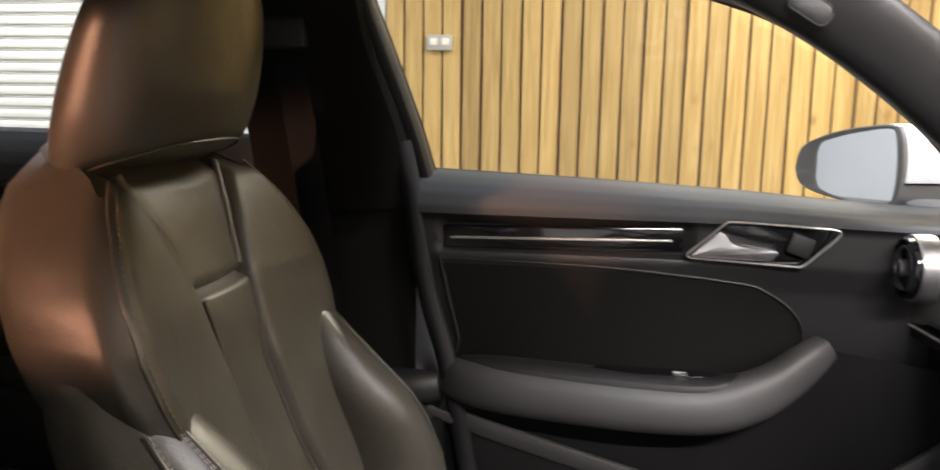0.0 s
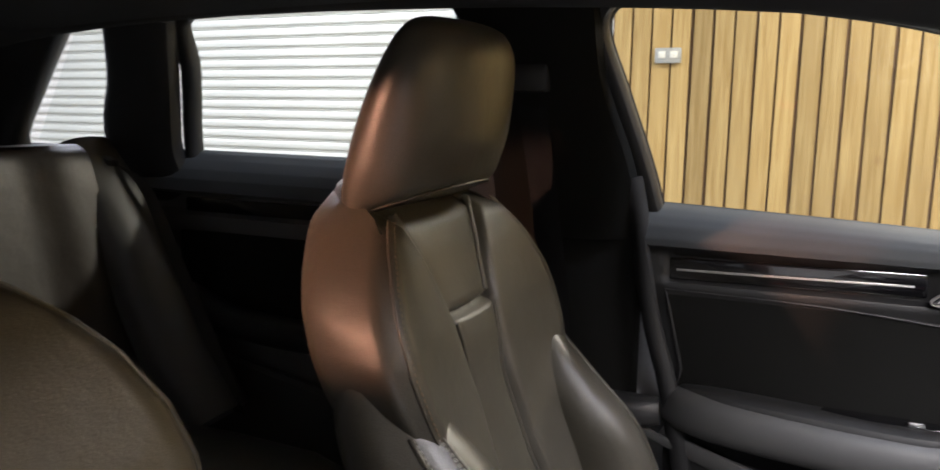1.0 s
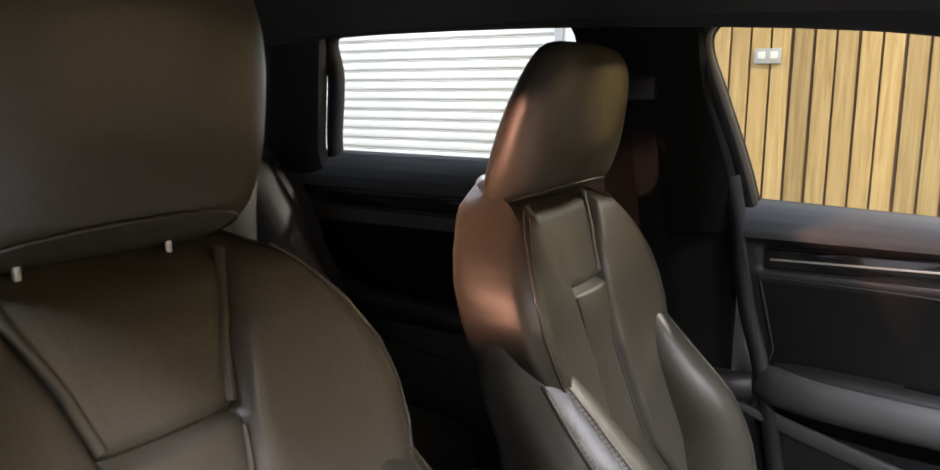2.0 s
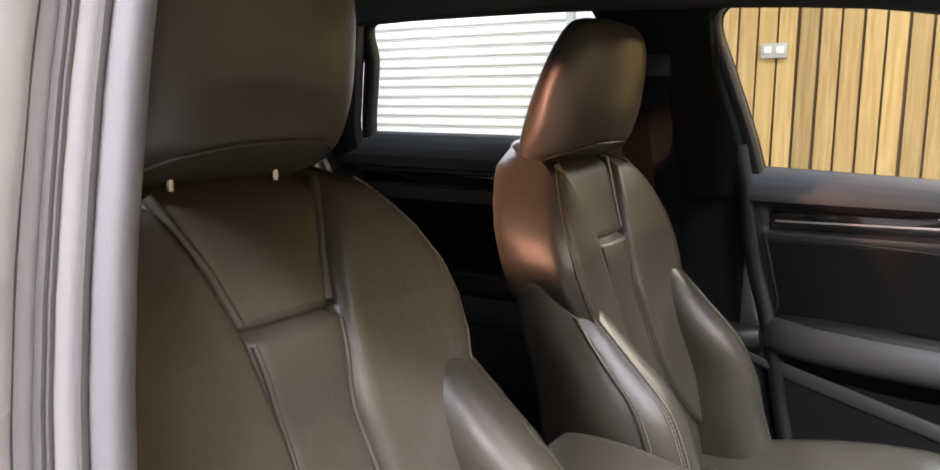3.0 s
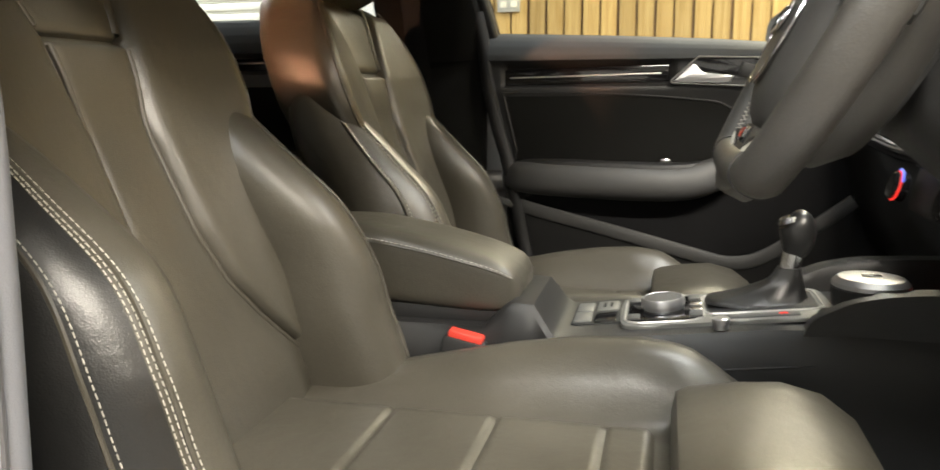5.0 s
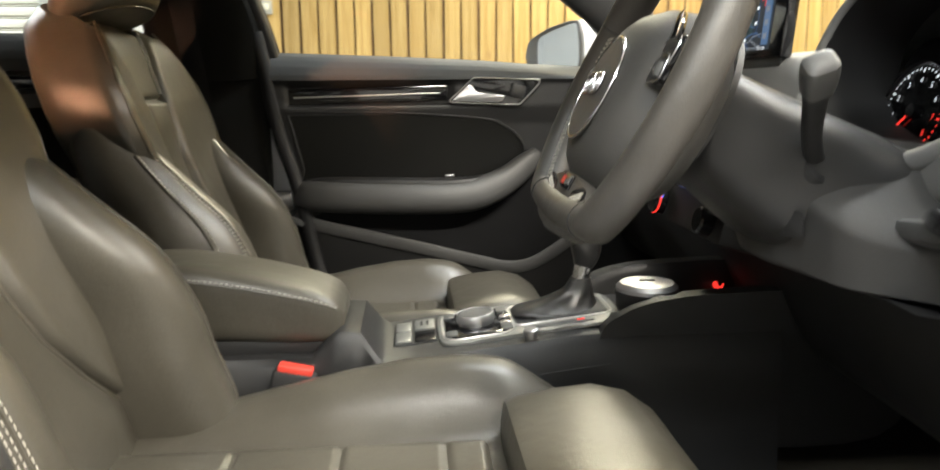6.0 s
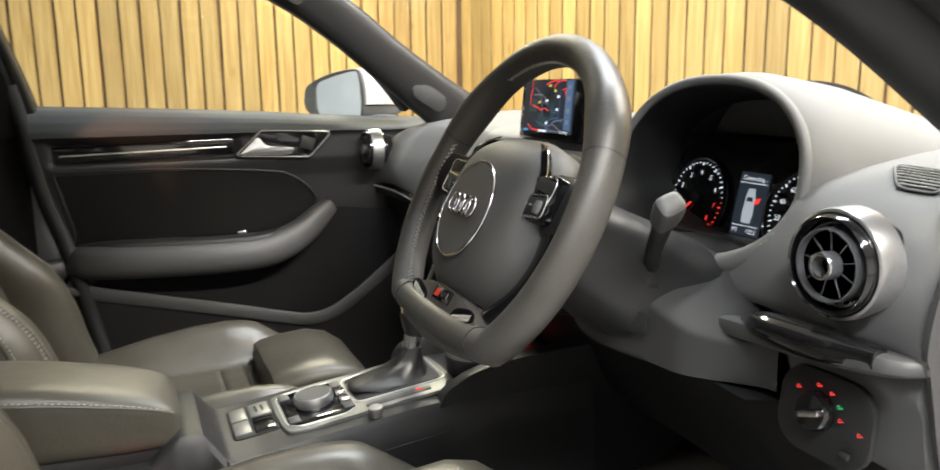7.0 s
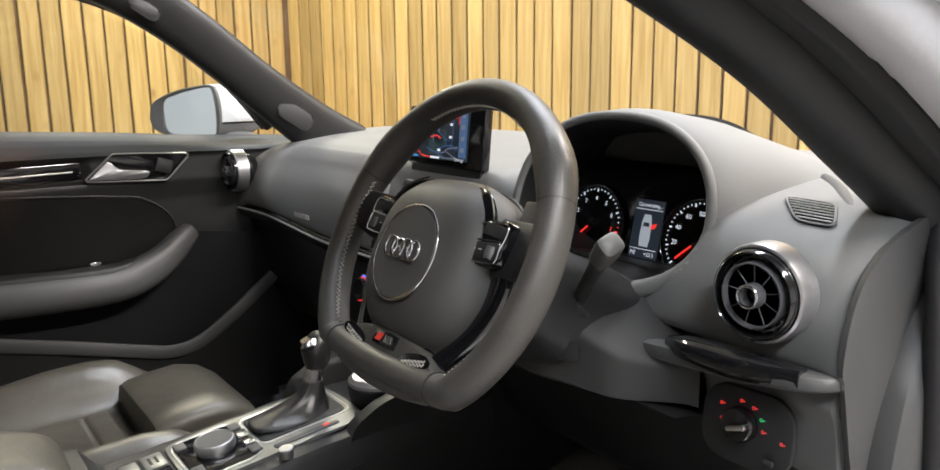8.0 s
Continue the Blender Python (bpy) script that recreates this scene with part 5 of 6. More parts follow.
dial(-0.089, 0.052, 222, -42, 32, ["0", "1", "2", "3", "4", "5", "6", "7", "8"], 0.84, 222, clus)
dial(0.089, 0.052, 222, -42, 36, ["", "20", "40", "60", "80", "100", "120", "140", "160"], 2.0, 222, clus)
FACE = FACE @ Matrix.Translation((0.006, 0.004, 0)) @ Matrix.Diagonal((0.86, 0.88, 1, 1))
part("display", moved(rbox((0, 0.0, 0.0), (0.056, 0.088, 0.002), 0.001, 1), FACE), GLOW_DIM, clus, "dark information display")
car_icon = [(-0.008, -0.024), (0.008, -0.024), (0.010, -0.012), (0.009, 0.012), (0.006, 0.024), (-0.006, 0.024), (-0.009, 0.012), (-0.010, -0.012)]
part("car_symbol", slab(car_icon, 0.0006, FACE @ Matrix.Translation((0, -0.002, 0.0012)), 0), glow_material("pale_light", (0.55, 0.62, 0.68), 0.7), clus, "pale car symbol on the display")
part("car_glass", slab([(-0.006, 0.006), (0.006, 0.006), (0.005, 0.012), (-0.005, 0.012)], 0.0004, FACE @ Matrix.Translation((0, -0.002, 0.002)), 0), GLOW_DIM, clus)
part("open_door_symbol", slab([(0.009, 0.002), (0.018, 0.006), (0.019, 0.012), (0.010, 0.010)], 0.0006, FACE @ Matrix.Translation((0, -0.002, 0.0014)), 0), GLOW_RED, clus, "red open-door symbol")
lettering("display_text", "Connecting...", 0.0088, FACE @ Matrix.Translation((0.002, 0.036, 0.0016)), GLOW_WHITE, clus)
part("display_line", moved(rbox((0, 0.0295, 0.0014), (0.05, 0.0008, 0.0006), 0), FACE), GLOW_WHITE, clus)
part("display_line", moved(rbox((0, -0.030, 0.0014), (0.05, 0.0008, 0.0006), 0), FACE), GLOW_WHITE, clus)
lettering("display_text", "+23.5", 0.0085, FACE @ Matrix.Translation((0.013, -0.037, 0.0016)), GLOW_WHITE, clus)
lettering("display_text", "P/S", 0.0085, FACE @ Matrix.Translation((-0.018, -0.037, 0.0016)), GLOW_WHITE, clus)

# ---- pop-up screen with its map ----
scr = thing("map_screen", (0.315, -0.035, 0.895), "black pop-up dashboard screen showing a lit map", "display screen")
SCR = basis((0.306, -0.053, 0.949), (0, -1, 0), (0.10, 0, 1))
part("housing", moved(rbox((0, 0.003, -0.010), (0.204, 0.094, 0.016), 0.004), SCR), GLOSS, scr, "gloss black screen housing")
part("foot", moved(rbox((0, -0.050, -0.012), (0.190, 0.014, 0.012), 0.003), SCR), TRIM, scr, "black foot in its slot")
PIC = SCR @ Matrix.Translation((-0.010, 0.006, 0)) @ Matrix.Diagonal((0.95, 0.96, 1, 1))
part("picture", moved(rbox((0, 0.002, -0.0015), (0.160, 0.084, 0.002), 0), PIC), glow_material("map_ground", (0.006, 0.012, 0.022), 1.0), scr, "dark blue map picture")
srng = random.Random(11)
roads = [GLOW_RED, glow_material("map_blue", (0.04, 0.12, 0.30), 0.8), glow_material("map_grey", (0.22, 0.25, 0.30), 0.8), glow_material("map_green", (0.02, 0.045, 0.05), 1.0), glow_material("map_black", (0.002, 0.004, 0.006), 1.0)]
for k in range(10):
    x0, y0 = srng.uniform(-0.07, 0.05), srng.uniform(-0.03, 0.034)
    part("map_patch", moved(rbox((x0, y0, 0.0), (srng.uniform(0.012, 0.035), srng.uniform(0.010, 0.024), 0.0006), 0), PIC), roads[srng.choice((3, 4, 4, 4))], scr)
for k in range(16):
    x0, y0 = srng.uniform(-0.07, 0.05), srng.uniform(-0.034, 0.038)
    pts = [(x0, y0)]
    a = srng.choice((0, 90)) + srng.uniform(-25, 25)
    for _ in range(4):
        a += srng.uniform(-30, 30)
        px, py = pts[-1][0] + 0.014 * math.cos(radians(a)), pts[-1][1] + 0.014 * math.sin(radians(a))
        pts.append((max(-0.078, min(0.056, px)), max(-0.037, min(0.042, py))))
    if len(set(pts)) > 3:
        part("map_road", sweep([PIC @ Vector((x, y, 0.0008)) for x, y in pts], (0.0009, 0.0003), 4, up=PIC.to_3x3() @ Vector((0, 0, 1))), roads[k % 3], scr)
for k in range(7):
    part("map_sign", moved(rbox((srng.uniform(-0.07, 0.05), srng.uniform(-0.03, 0.035), 0.0012), (0.007, 0.004, 0.0005), 0), PIC), GLOW_YELLOW if k % 2 else GLOW_WHITE, scr)
part("side_bar", moved(rbox((0.068, 0.004, 0.0006), (0.020, 0.076, 0.0006), 0), PIC), glow_material("bar_blue", (0.06, 0.13, 0.26), 1.0), scr, "blue side bar of the map")
for k in range(4):
    part("bar_symbol", moved(rbox((0.068, 0.032 - 0.018 * k, 0.0013), (0.009, 0.007, 0.0005), 0), PIC), roads[2], scr)
lettering("screen_text", "Settings", 0.0075, PIC @ Matrix.Translation((0.061, -0.0375, 0.0012)), GLOW_WHITE, scr)
part("screen_bar", moved(rbox((-0.008, -0.0375, 0.001), (0.026, 0.0035, 0.0005), 0), PIC), GLOW_WHITE, scr)
part("screen_bar", moved(rbox((-0.066, -0.0375, 0.001), (0.015, 0.0035, 0.0005), 0), PIC), glow_material("bar_text", (0.1, 0.4, 0.8), 0.8), scr)

# ---- steering column and wheel ----
WC = Vector((0.040, -0.415, 0.874))
TILT = 27
axis = Vector((-math.cos(radians(TILT)), 0, math.sin(radians(TILT))))
M_W = basis(WC, (0, -1, 0), (math.sin(radians(TILT)), 0, math.cos(radians(TILT))))   # x to the right, y up the wheel, z to the driver
col = thing("steering_column", (0.2, -0.408, 0.70), "dark grey steering column shroud with stalk", "steering column")


def shroud_ring(d, w, t, b, dz=0.0):
    c = WC - axis * d
    return [(c.x + 0.0, c.y + w * u, c.z + dz + (t if v > 0 else b) * v) for u, v in ring_points(36, 2.8)]


shroud = part("shroud", loft([shroud_ring(0.05, 0.066, 0.045, 0.055), shroud_ring(0.06, 0.073, 0.052, 0.066), shroud_ring(0.12, 0.076, 0.055, 0.085), shroud_ring(0.19, 0.080, 0.06, 0.090), shroud_ring(0.26, 0.095, 0.065, 0.085), shroud_ring(0.36, 0.11, 0.07, 0.08, 0.03)]), SOFT, col, "dark grey moulded column shroud", 60)
part("column_ring", moved(lathe([(0.074, -0.056), (0.080, -0.058), (0.080, -0.064), (0.070, -0.066)], 40), M_W), TRIM, col, "black ring behind the wheel")
M_CAP = basis((0.1665, -0.484, 0.752), (0.35, -0.94, 0), (0, 0, 1))
part("square_cap", moved(slab(round_rect(0.026, 0.020, 0.004), 0.0012, Matrix(), 0.0003), M_CAP), SOFT, shroud, "small square cap")
part("cap_gap", sweep([M_CAP @ Vector((x, y, 0.0004)) for x, y in round_rect(0.0272, 0.0212, 0.0045)], (0.0007, 0.0012), 6, closed=True), RUBBER, shroud, "thin gap round the cap")
# broad lower cover that widens from the column into the dashboard
def lower_cover(u, v):
    y = -0.20 - 0.392 * u
    z_top = 0.826 - 0.055 * smooth(-0.455, -0.56, y)
    z = z_top + (0.694 - z_top) * v + 0.012 * (1 - u) * v
    bulge = math.exp(-((y + 0.415) / 0.095) ** 2)
    edge_in = 0.03 * smooth(0.90, 1.0, v) + 0.09 * smooth(0.42, 0.0, v) ** 1.5 + 0.05 * smooth(0.80, 1.0, u)
    return 0.202 - 0.052 * bulge * (1 - 0.25 * v) + edge_in, y, z


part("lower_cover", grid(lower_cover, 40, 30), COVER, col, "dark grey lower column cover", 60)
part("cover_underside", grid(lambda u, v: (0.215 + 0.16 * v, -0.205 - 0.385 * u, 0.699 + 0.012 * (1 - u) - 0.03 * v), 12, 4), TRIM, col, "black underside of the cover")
# wiper stalk on the right
stalk = spline([(0.188, -0.478, 0.803), (0.176, -0.495, 0.815), (0.163, -0.515, 0.834), (0.152, -0.538, 0.856), (0.145, -0.552, 0.869)], 22)
st = part("stalk", sweep(stalk, [tuple(p) for p in spline([(0.0075, 0.009), (0.0068, 0.0080), (0.0068, 0.0080), (0.0075, 0.0090), (0.0085, 0.0100)], 22)], 18, 2.8, up=(1, 0, 0.3)), TRIM, col, "black wiper stalk")
part("stalk_cap", sweep(spline([(0.1465, -0.549, 0.866), (0.142, -0.560, 0.876), (0.138, -0.569, 0.885), (0.1365, -0.573, 0.888)], 10), [tuple(q) for q in spline([(0.0095, 0.0110), (0.0105, 0.0125), (0.0108, 0.0130), (0.0105, 0.0128), (0.0098, 0.0120), (0.006, 0.008)], 10)], 18, 4, up=(1, 0, 0.3)), GREYTRIM, st, "grey stalk end")
for k in range(3):
    part("stalk_mark", rbox((0.130 + 0.004 * k, -0.5585 + 0.002 * k, 0.8845 - 0.003 * k), (0.005, 0.0014, 0.0014), 0.0004, 1), PLATE, st, "small pale mark")
part("socket", lathe([(0.019, -0.016), (0.018, 0.0), (0.014, 0.003), (0.012, -0.003), (0.002, -0.008)], 32, basis((0.186, -0.483, 0.803), (0.75, 0.62, 0), (-0.2, 0.5, 0.8))), RUBBER, st, "round rubber stalk socket")

wheel = thing("steering_wheel", WC, "black leather flat-bottomed steering wheel with stitched rim", "steering wheel")


def rim_point(a, R=0.167, flat=0.124):
    x, y = R * math.cos(a), R * math.sin(a)
    if y < -flat:
        y = -flat - 0.16 * (-flat - y) ** 1.0
    return x, y


NR = 120
rim_path = [M_W @ Vector((*rim_point(2 * math.pi * k / NR), 0)) for k in range(NR)]
zc = M_W.to_3x3() @ Vector((0, 0, 1))


def rim_size(k):
    a = math.degrees(2 * math.pi * k / NR) % 360
    thumb = math.exp(-((a - 35) / 12) ** 2) + math.exp(-((a - 145) / 12) ** 2)
    return (0.0155 + 0.003 * thumb, 0.018 + 0.002 * thumb)


part("rim", sweep(rim_path, [rim_size(k) for k in range(NR)], 20, 2.2, up=zc, closed=True), RIM_LEATHER, wheel, "black leather rim", 60)
for a0 in (22, 158, 236, 304):
    a = radians(a0)
    c = M_W @ Vector((*rim_point(a), 0))
    t = ((M_W @ Vector((*rim_point(a + 0.02), 0))) - (M_W @ Vector((*rim_point(a - 0.02), 0)))).normalized()
    part("rim_seam", sweep([c - t * 0.0008, c + t * 0.0008], (0.0166, 0.0189), 20, 2.2, up=zc), SOFT, wheel, "seam across the rim")
# cross-stitching on the inner side of the rim
for lo, hi in ((160, 236), (-56, 20), (60, 120)):
    zig = []
    for k in range(int((hi - lo) / 1.0)):
        a = radians(lo + k)
        x, y = rim_point(a)
        inn = Vector((x, y, 0)) * (1 - 0.0158 / max(0.05, math.hypot(x, y)))
        zig.append(M_W @ (inn + Vector((0, 0, 0.006 + 0.0022 * (1 if k % 2 else -1)))))
    part("stitching", sweep(zig, (0.0006, 0.0006), 4), THREAD, wheel, "grey cross-stitching")
# hub pad, ring and emblem
pad = []
for h, w, t, b in ((-0.06, 0.080, 0.066, 0.080), (-0.042, 0.097, 0.081, 0.099), (-0.018, 0.100, 0.084, 0.102), (0.001, 0.093, 0.078, 0.095), (0.014, 0.079, 0.067, 0.081), (0.020, 0.066, 0.057, 0.067), (0.024, 0.048, 0.042, 0.046), (0.0265, 0.02, 0.016, 0.018)):
    pad.append([M_W @ Vector((w * u, (t if v > 0 else b) * v - 0.008, h)) for u, v in ring_points(48, 2.6)])
hub = part("airbag_pad", loft(pad), PADGREY, wheel, "dark grey airbag pad", 60)
part("hub_disc", moved(lathe([(0.049, 0.018), (0.049, 0.0255), (0.0475, 0.027), (0.0005, 0.0285)], 56), M_W @ Matrix.Translation((-0.002, -0.017, 0))), PADGREY, hub, "smooth round cover")
part("chrome_ring", moved(torus(0.050, 0.0016, Matrix.Translation((-0.002, -0.017, 0.026)), 60, 8), M_W), CHROME, hub, "thin chrome ring")
for k in range(4):
    part("emblem_ring", moved(torus(0.0098, 0.0016, Matrix.Translation((-0.0225 + 0.0137 * k, -0.015, 0.030 + 0.0006 * (k % 2))), 28, 8), M_W), CHROME, hub, "chrome emblem ring")
# spokes
for side in (1, -1):
    sp = [M_W @ Vector((side * x, y, z)) for x, y, z in ((0.070, 0.010, -0.016), (0.105, 0.015, -0.014), (0.135, 0.018, -0.008), (0.160, 0.022, 0.0))]
    s_ = part("spoke", sweep(spline(sp, 14), [tuple(p) for p in spline([(0.036, 0.012), (0.030, 0.011), (0.026, 0.010), (0.022, 0.010)], 14)], 16, 2.8, up=zc), TRIM, wheel, "black side spoke")
    shape = [(0.060, 0.004), (0.070, -0.006), (0.095, -0.008), (0.112, -0.003), (0.118, 0.012), (0.120, 0.032), (0.114, 0.038), (0.098, 0.037), (0.078, 0.036), (0.068, 0.028)]
    outline = [(side * x, y) for x, y in (shape if side > 0 else shape[::-1])]
    outline = [tuple(p) for p in rounded(outline, 36)]
    part("switch_pod", moved(slab(outline, 0.016, Matrix.Translation((0, 0, -0.008)), 0.004), M_W), GLOSS, s_, "gloss black switch pod")
    cx, cy = side * 0.095, 0.016
    part("switch_frame", moved(sweep([Vector((cx + (x - cx) * 0.86, cy + (y - cy) * 0.84, 0.0084)) for x, y in outline], (0.0009, 0.0009), 6, closed=True), M_W), CHROME, s_, "thin chrome frame")
    part("switch_plate", moved(rbox((side * 0.100, 0.0270, 0.0080), (0.034, 0.012, 0.002), 0.0009, 2, (0, 0, side * -6)), M_W), SOFT, s_, "satin upper switch plate")
    part("switch_key", moved(rbox((side * 0.092, 0.006, 0.0085), (0.044, 0.018, 0.003), 0.0014, 2, (0, 0, side * 4)), M_W), TRIM, s_, "black lower switch key")
    part("key_frame", moved(sweep([pose(side * 0.092, 0.006, 0.0098, 0, 0, side * 4) @ Vector((x, y, 0)) for x, y in round_rect(0.047, 0.021, 0.005)], (0.0008, 0.0008), 6, closed=True), M_W), CHROME, s_, "thin chrome frame")
    part("roller", moved(lathe([(0.002, -0.006), (0.006, -0.006), (0.007, 0), (0.006, 0.006), (0.002, 0.006)], 20), M_W @ Matrix.Translation((side * 0.104, 0.006, 0.007)) @ pose(0, 0, 0, 90, 0, 0)), GREYTRIM, s_, "knurled roller")
    for bx in (0.080, 0.090):
        part("switch_mark", moved(rbox((side * bx, 0.007, 0.0102), (0.005, 0.0012, 0.0005), 0), M_W), PLATE, s_, "small pale mark")
    band = spline([(side * 0.040, 0.066, -0.004), (side * 0.060, 0.056, 0.001), (side * 0.076, 0.040, 0.003), (side * 0.084, 0.024, 0.004)], 16)
    part("trim_band", sweep([M_W @ Vector(p) for p in band], [tuple(p) for p in spline([(0.003, 0.003), (0.008, 0.004), (0.011, 0.004), (0.012, 0.004)], 16)], 10, 2.6, up=zc), GLOSS, hub, "gloss black band beside the pad")
    part("band_edge", sweep([M_W @ Vector((p[0] + side * 0.009, p[1] + 0.004, p[2] + 0.003)) for p in band], (0.0009, 0.0009), 6), CHROME, hub, "thin chrome edge")
    part("paddle", moved(rbox((side * 0.105, 0.035, -0.030), (0.055, 0.07, 0.006), 0.003, turn=(0, side * -10, 0)), M_W), GREYTRIM, wheel, "grey shift paddle")
    web = [M_W @ Vector((side * x, y, z)) for x, y, z in ((0.108, -0.002, -0.012), (0.105, -0.040, -0.016), (0.092, -0.076, -0.014), (0.070, -0.108, -0.006))]
    part("spoke_web", sweep(spline(web, 16), [tuple(p) for p in spline([(0.014, 0.006), (0.012, 0.006), (0.010, 0.006), (0.010, 0.005)], 16)], 12, 2.8, up=zc), GLOSS, wheel, "gloss black curved lower spoke")
    low = [M_W @ Vector((side * x, y, z)) for x, y, z in ((0.030, -0.070, -0.012), (0.040, -0.10, -0.010), (0.056, -0.135, -0.004))]
    part("lower_spoke", sweep(spline(low, 10), (0.012, 0.008), 12, 2.8, up=zc), GLOSS, wheel, "gloss black lower spoke")
low_c = part("lower_bridge", moved(slab([tuple(p) for p in rounded([(-0.10, -0.135), (-0.085, -0.112), (-0.055, -0.100), (-0.02, -0.096), (0.02, -0.096), (0.055, -0.100), (0.085, -0.112), (0.10, -0.135), (0.05, -0.150), (-0.05, -0.150)], 48)], 0.018, Matrix.Translation((0, 0, -0.008)), 0.006), M_W), RIM_LEATHER, wheel, "leather bridge above the flat rim")
for side in (1, -1):
    # black plates on the surface stand in for the dark of open slots
    hole = [(side * x, y) for x, y in ((0.034, -0.117), (0.040, -0.109), (0.066, -0.103), (0.080, -0.107), (0.076, -0.114), (0.050, -0.119))]
    part("bridge_slot", moved(slab([tuple(p) for p in rounded(hole if side > 0 else hole[::-1], 30)], 0.0012, Matrix.Translation((0, 0, 0.0098)), 0), M_W), GLOSS, low_c, "black plate in place of the bridge's dark slot")
    for row in (0, 1):
        zig = [M_W @ Vector((side * (0.038 + 0.0024 * k), -0.1205 + 0.0034 * row + 0.0013 * (1 if k % 2 else -1) + 0.0006 * k, 0.0112)) for k in range(16)]
        part("bridge_stitching", sweep(zig, (0.0006, 0.0006), 4), THREAD, low_c, "grey cross-stitching")
part("badge", moved(slab([(-0.020, -0.008), (0.020, -0.008), (0.022, 0.006), (-0.018, 0.007)], 0.003, Matrix.Translation((0.0, -0.104, 0.0092)), 0.001), M_W), GLOSS, low_c, "small black badge")
part("badge_red", moved(slab([(-0.015, -0.004), (-0.006, -0.004), (-0.002, 0.004), (-0.011, 0.004)], 0.001, Matrix.Translation((0, -0.1045, 0.0122)), 0), M_W), RED, low_c, "red badge shape")
for bx in (0.003, 0.0085, 0.014):
    part("badge_bar", moved(rbox((bx, -0.1045, 0.0127), (0.0038, 0.007, 0.001), 0), M_W), CHROME, low_c, "pale badge shape")

# ---- driver's lower fascia: grab ledge and light switch ----
ledge = part("ledge", sweep(spline([(0.272, -0.475, 0.742), (0.258, -0.52, 0.748), (0.248, -0.60, 0.757), (0.243, -0.67, 0.765), (0.246, -0.715, 0.770), (0.256, -0.739, 0.772)], 24), [tuple(q) for q in spline([(0.030, 0.011), (0.030, 0.011), (0.030, 0.011), (0.030, 0.011), (0.026, 0.010), (0.006, 0.006)], 24)], 14, 3, up=(0.2, 0, 1)), ENDGREY, dash, "dark ledge under the vent")
part("gloss_bar", sweep(spline([(0.240, -0.562, 0.766), (0.230, -0.60, 0.771), (0.226, -0.66, 0.773), (0.229, -0.716, 0.776)], 18), [tuple(p) for p in spline([(0.008, 0.008), (0.016, 0.013), (0.017, 0.014), (0.010, 0.010)], 18)], 14, 2.4), GLOSS, dash, "gloss black bar")
M_LS = basis((0.243, -0.648, 0.706), (0.02, -1, 0.0), (0.12, 0, 1))
lsw = thing("light_switch", (0.25, -0.648, 0.66), "black light switch panel with red lit symbols", "light switch")
part("panel", moved(slab(round_rect(0.100, 0.078, 0.028), 0.006), M_LS @ Matrix.Translation((0.004, -0.004, -0.008))), TRIM, lsw, "black switch panel")
part("knob", moved(lathe([(0.018, 0.0), (0.0175, 0.008), (0.0155, 0.011), (0.0005, 0.0115)], 36), M_LS), GLOSS, lsw, "black rotary knob")
part("knob_grip", moved(rbox((0.004, 0.0, 0.014), (0.022, 0.007, 0.009), 0.0025, turn=(0, 0, 20)), M_LS), CHROME, lsw, "chrome grip")
for qx, qy, mat in ((-0.023, 0.015, GLOW_RED), (-0.002, 0.023, GLOW_RED), (0.012, 0.020, GLOW_RED), (0.021, 0.011, GLOW_GREEN), (0.024, 0.0, GLOW_RED), (-0.021, 0.0, GLOW_RED), (0.044, -0.005, GLOW_RED)):
    part("symbol", moved(torus(0.0014, 0.0004, Matrix.Translation((qx, qy, 0.0012)), 12, 4), M_LS), mat, lsw, "lit symbol")
    if qx:
        part("symbol_bar", moved(rbox((qx + 0.0030, qy, 0.0012), (0.0018, 0.0008, 0.0006), 0), M_LS), mat, lsw)
part("thumb_wheel", moved(rbox((0.034, -0.027, 0.002), (0.010, 0.006, 0.005), 0.002), M_LS), TRIM, lsw)

# ---- centre console ----
con = thing("centre_console", (-0.1, MID, 0.2), "dark centre console with silver control panel", "centre console")
CY0, CY1 = MID - 0.088, MID + 0.088


def con_z(x):
    return interp(x, [-0.62, -0.29, -0.27, -0.235, -0.205, 0.10, 0.24, 0.33], [0.52, 0.52, 0.555, 0.553, 0.512, 0.548, 0.546, 0.546])


rings = []
for x in [-0.62, -0.5, -0.40, -0.30, -0.275, -0.262, -0.25, -0.235, -0.22, -0.21, -0.20, -0.15, -0.05, 0.05, 0.15, 0.22, 0.28, 0.34]:
    z = con_z(x)
    w = 0.090 + 0.013 * smooth(-0.24, -0.20, x)
    rings.append([(x, MID - w - 0.012, 0.2), (x, MID - w - 0.006, z - 0.06), (x, MID - w, z - 0.012), (x, MID - w + 0.008, z - 0.002), (x, MID - w + 0.02, z), (x, MID + w - 0.02, z), (x, MID + w - 0.008, z - 0.002), (x, MID + w, z - 0.012), (x, MID + w + 0.006, z - 0.06), (x, MID + w + 0.012, 0.2)])
part("body", loft(rings), SOFT, con, "dark grey console body")
for side in (1, -1):
    part("side_line", sweep([(x, MID + side * 0.1085, con_z(x) - 0.045) for x in np.linspace(-0.2, 0.1, 8)], (0.0012, 0.0012), 6), TRIM, con, "dark joint line")
part("step_line", rbox((-0.207, MID, 0.508), (0.003, 0.20, 0.012), 0.001), TRIM, con, "dark joint")


def on_console(x, y, h=0.0):
    return Vector((x, MID + y, con_z(x) + h))


SL = math.degrees(math.atan2(0.036, 0.305))
M_C = pose(0, 0, 0)


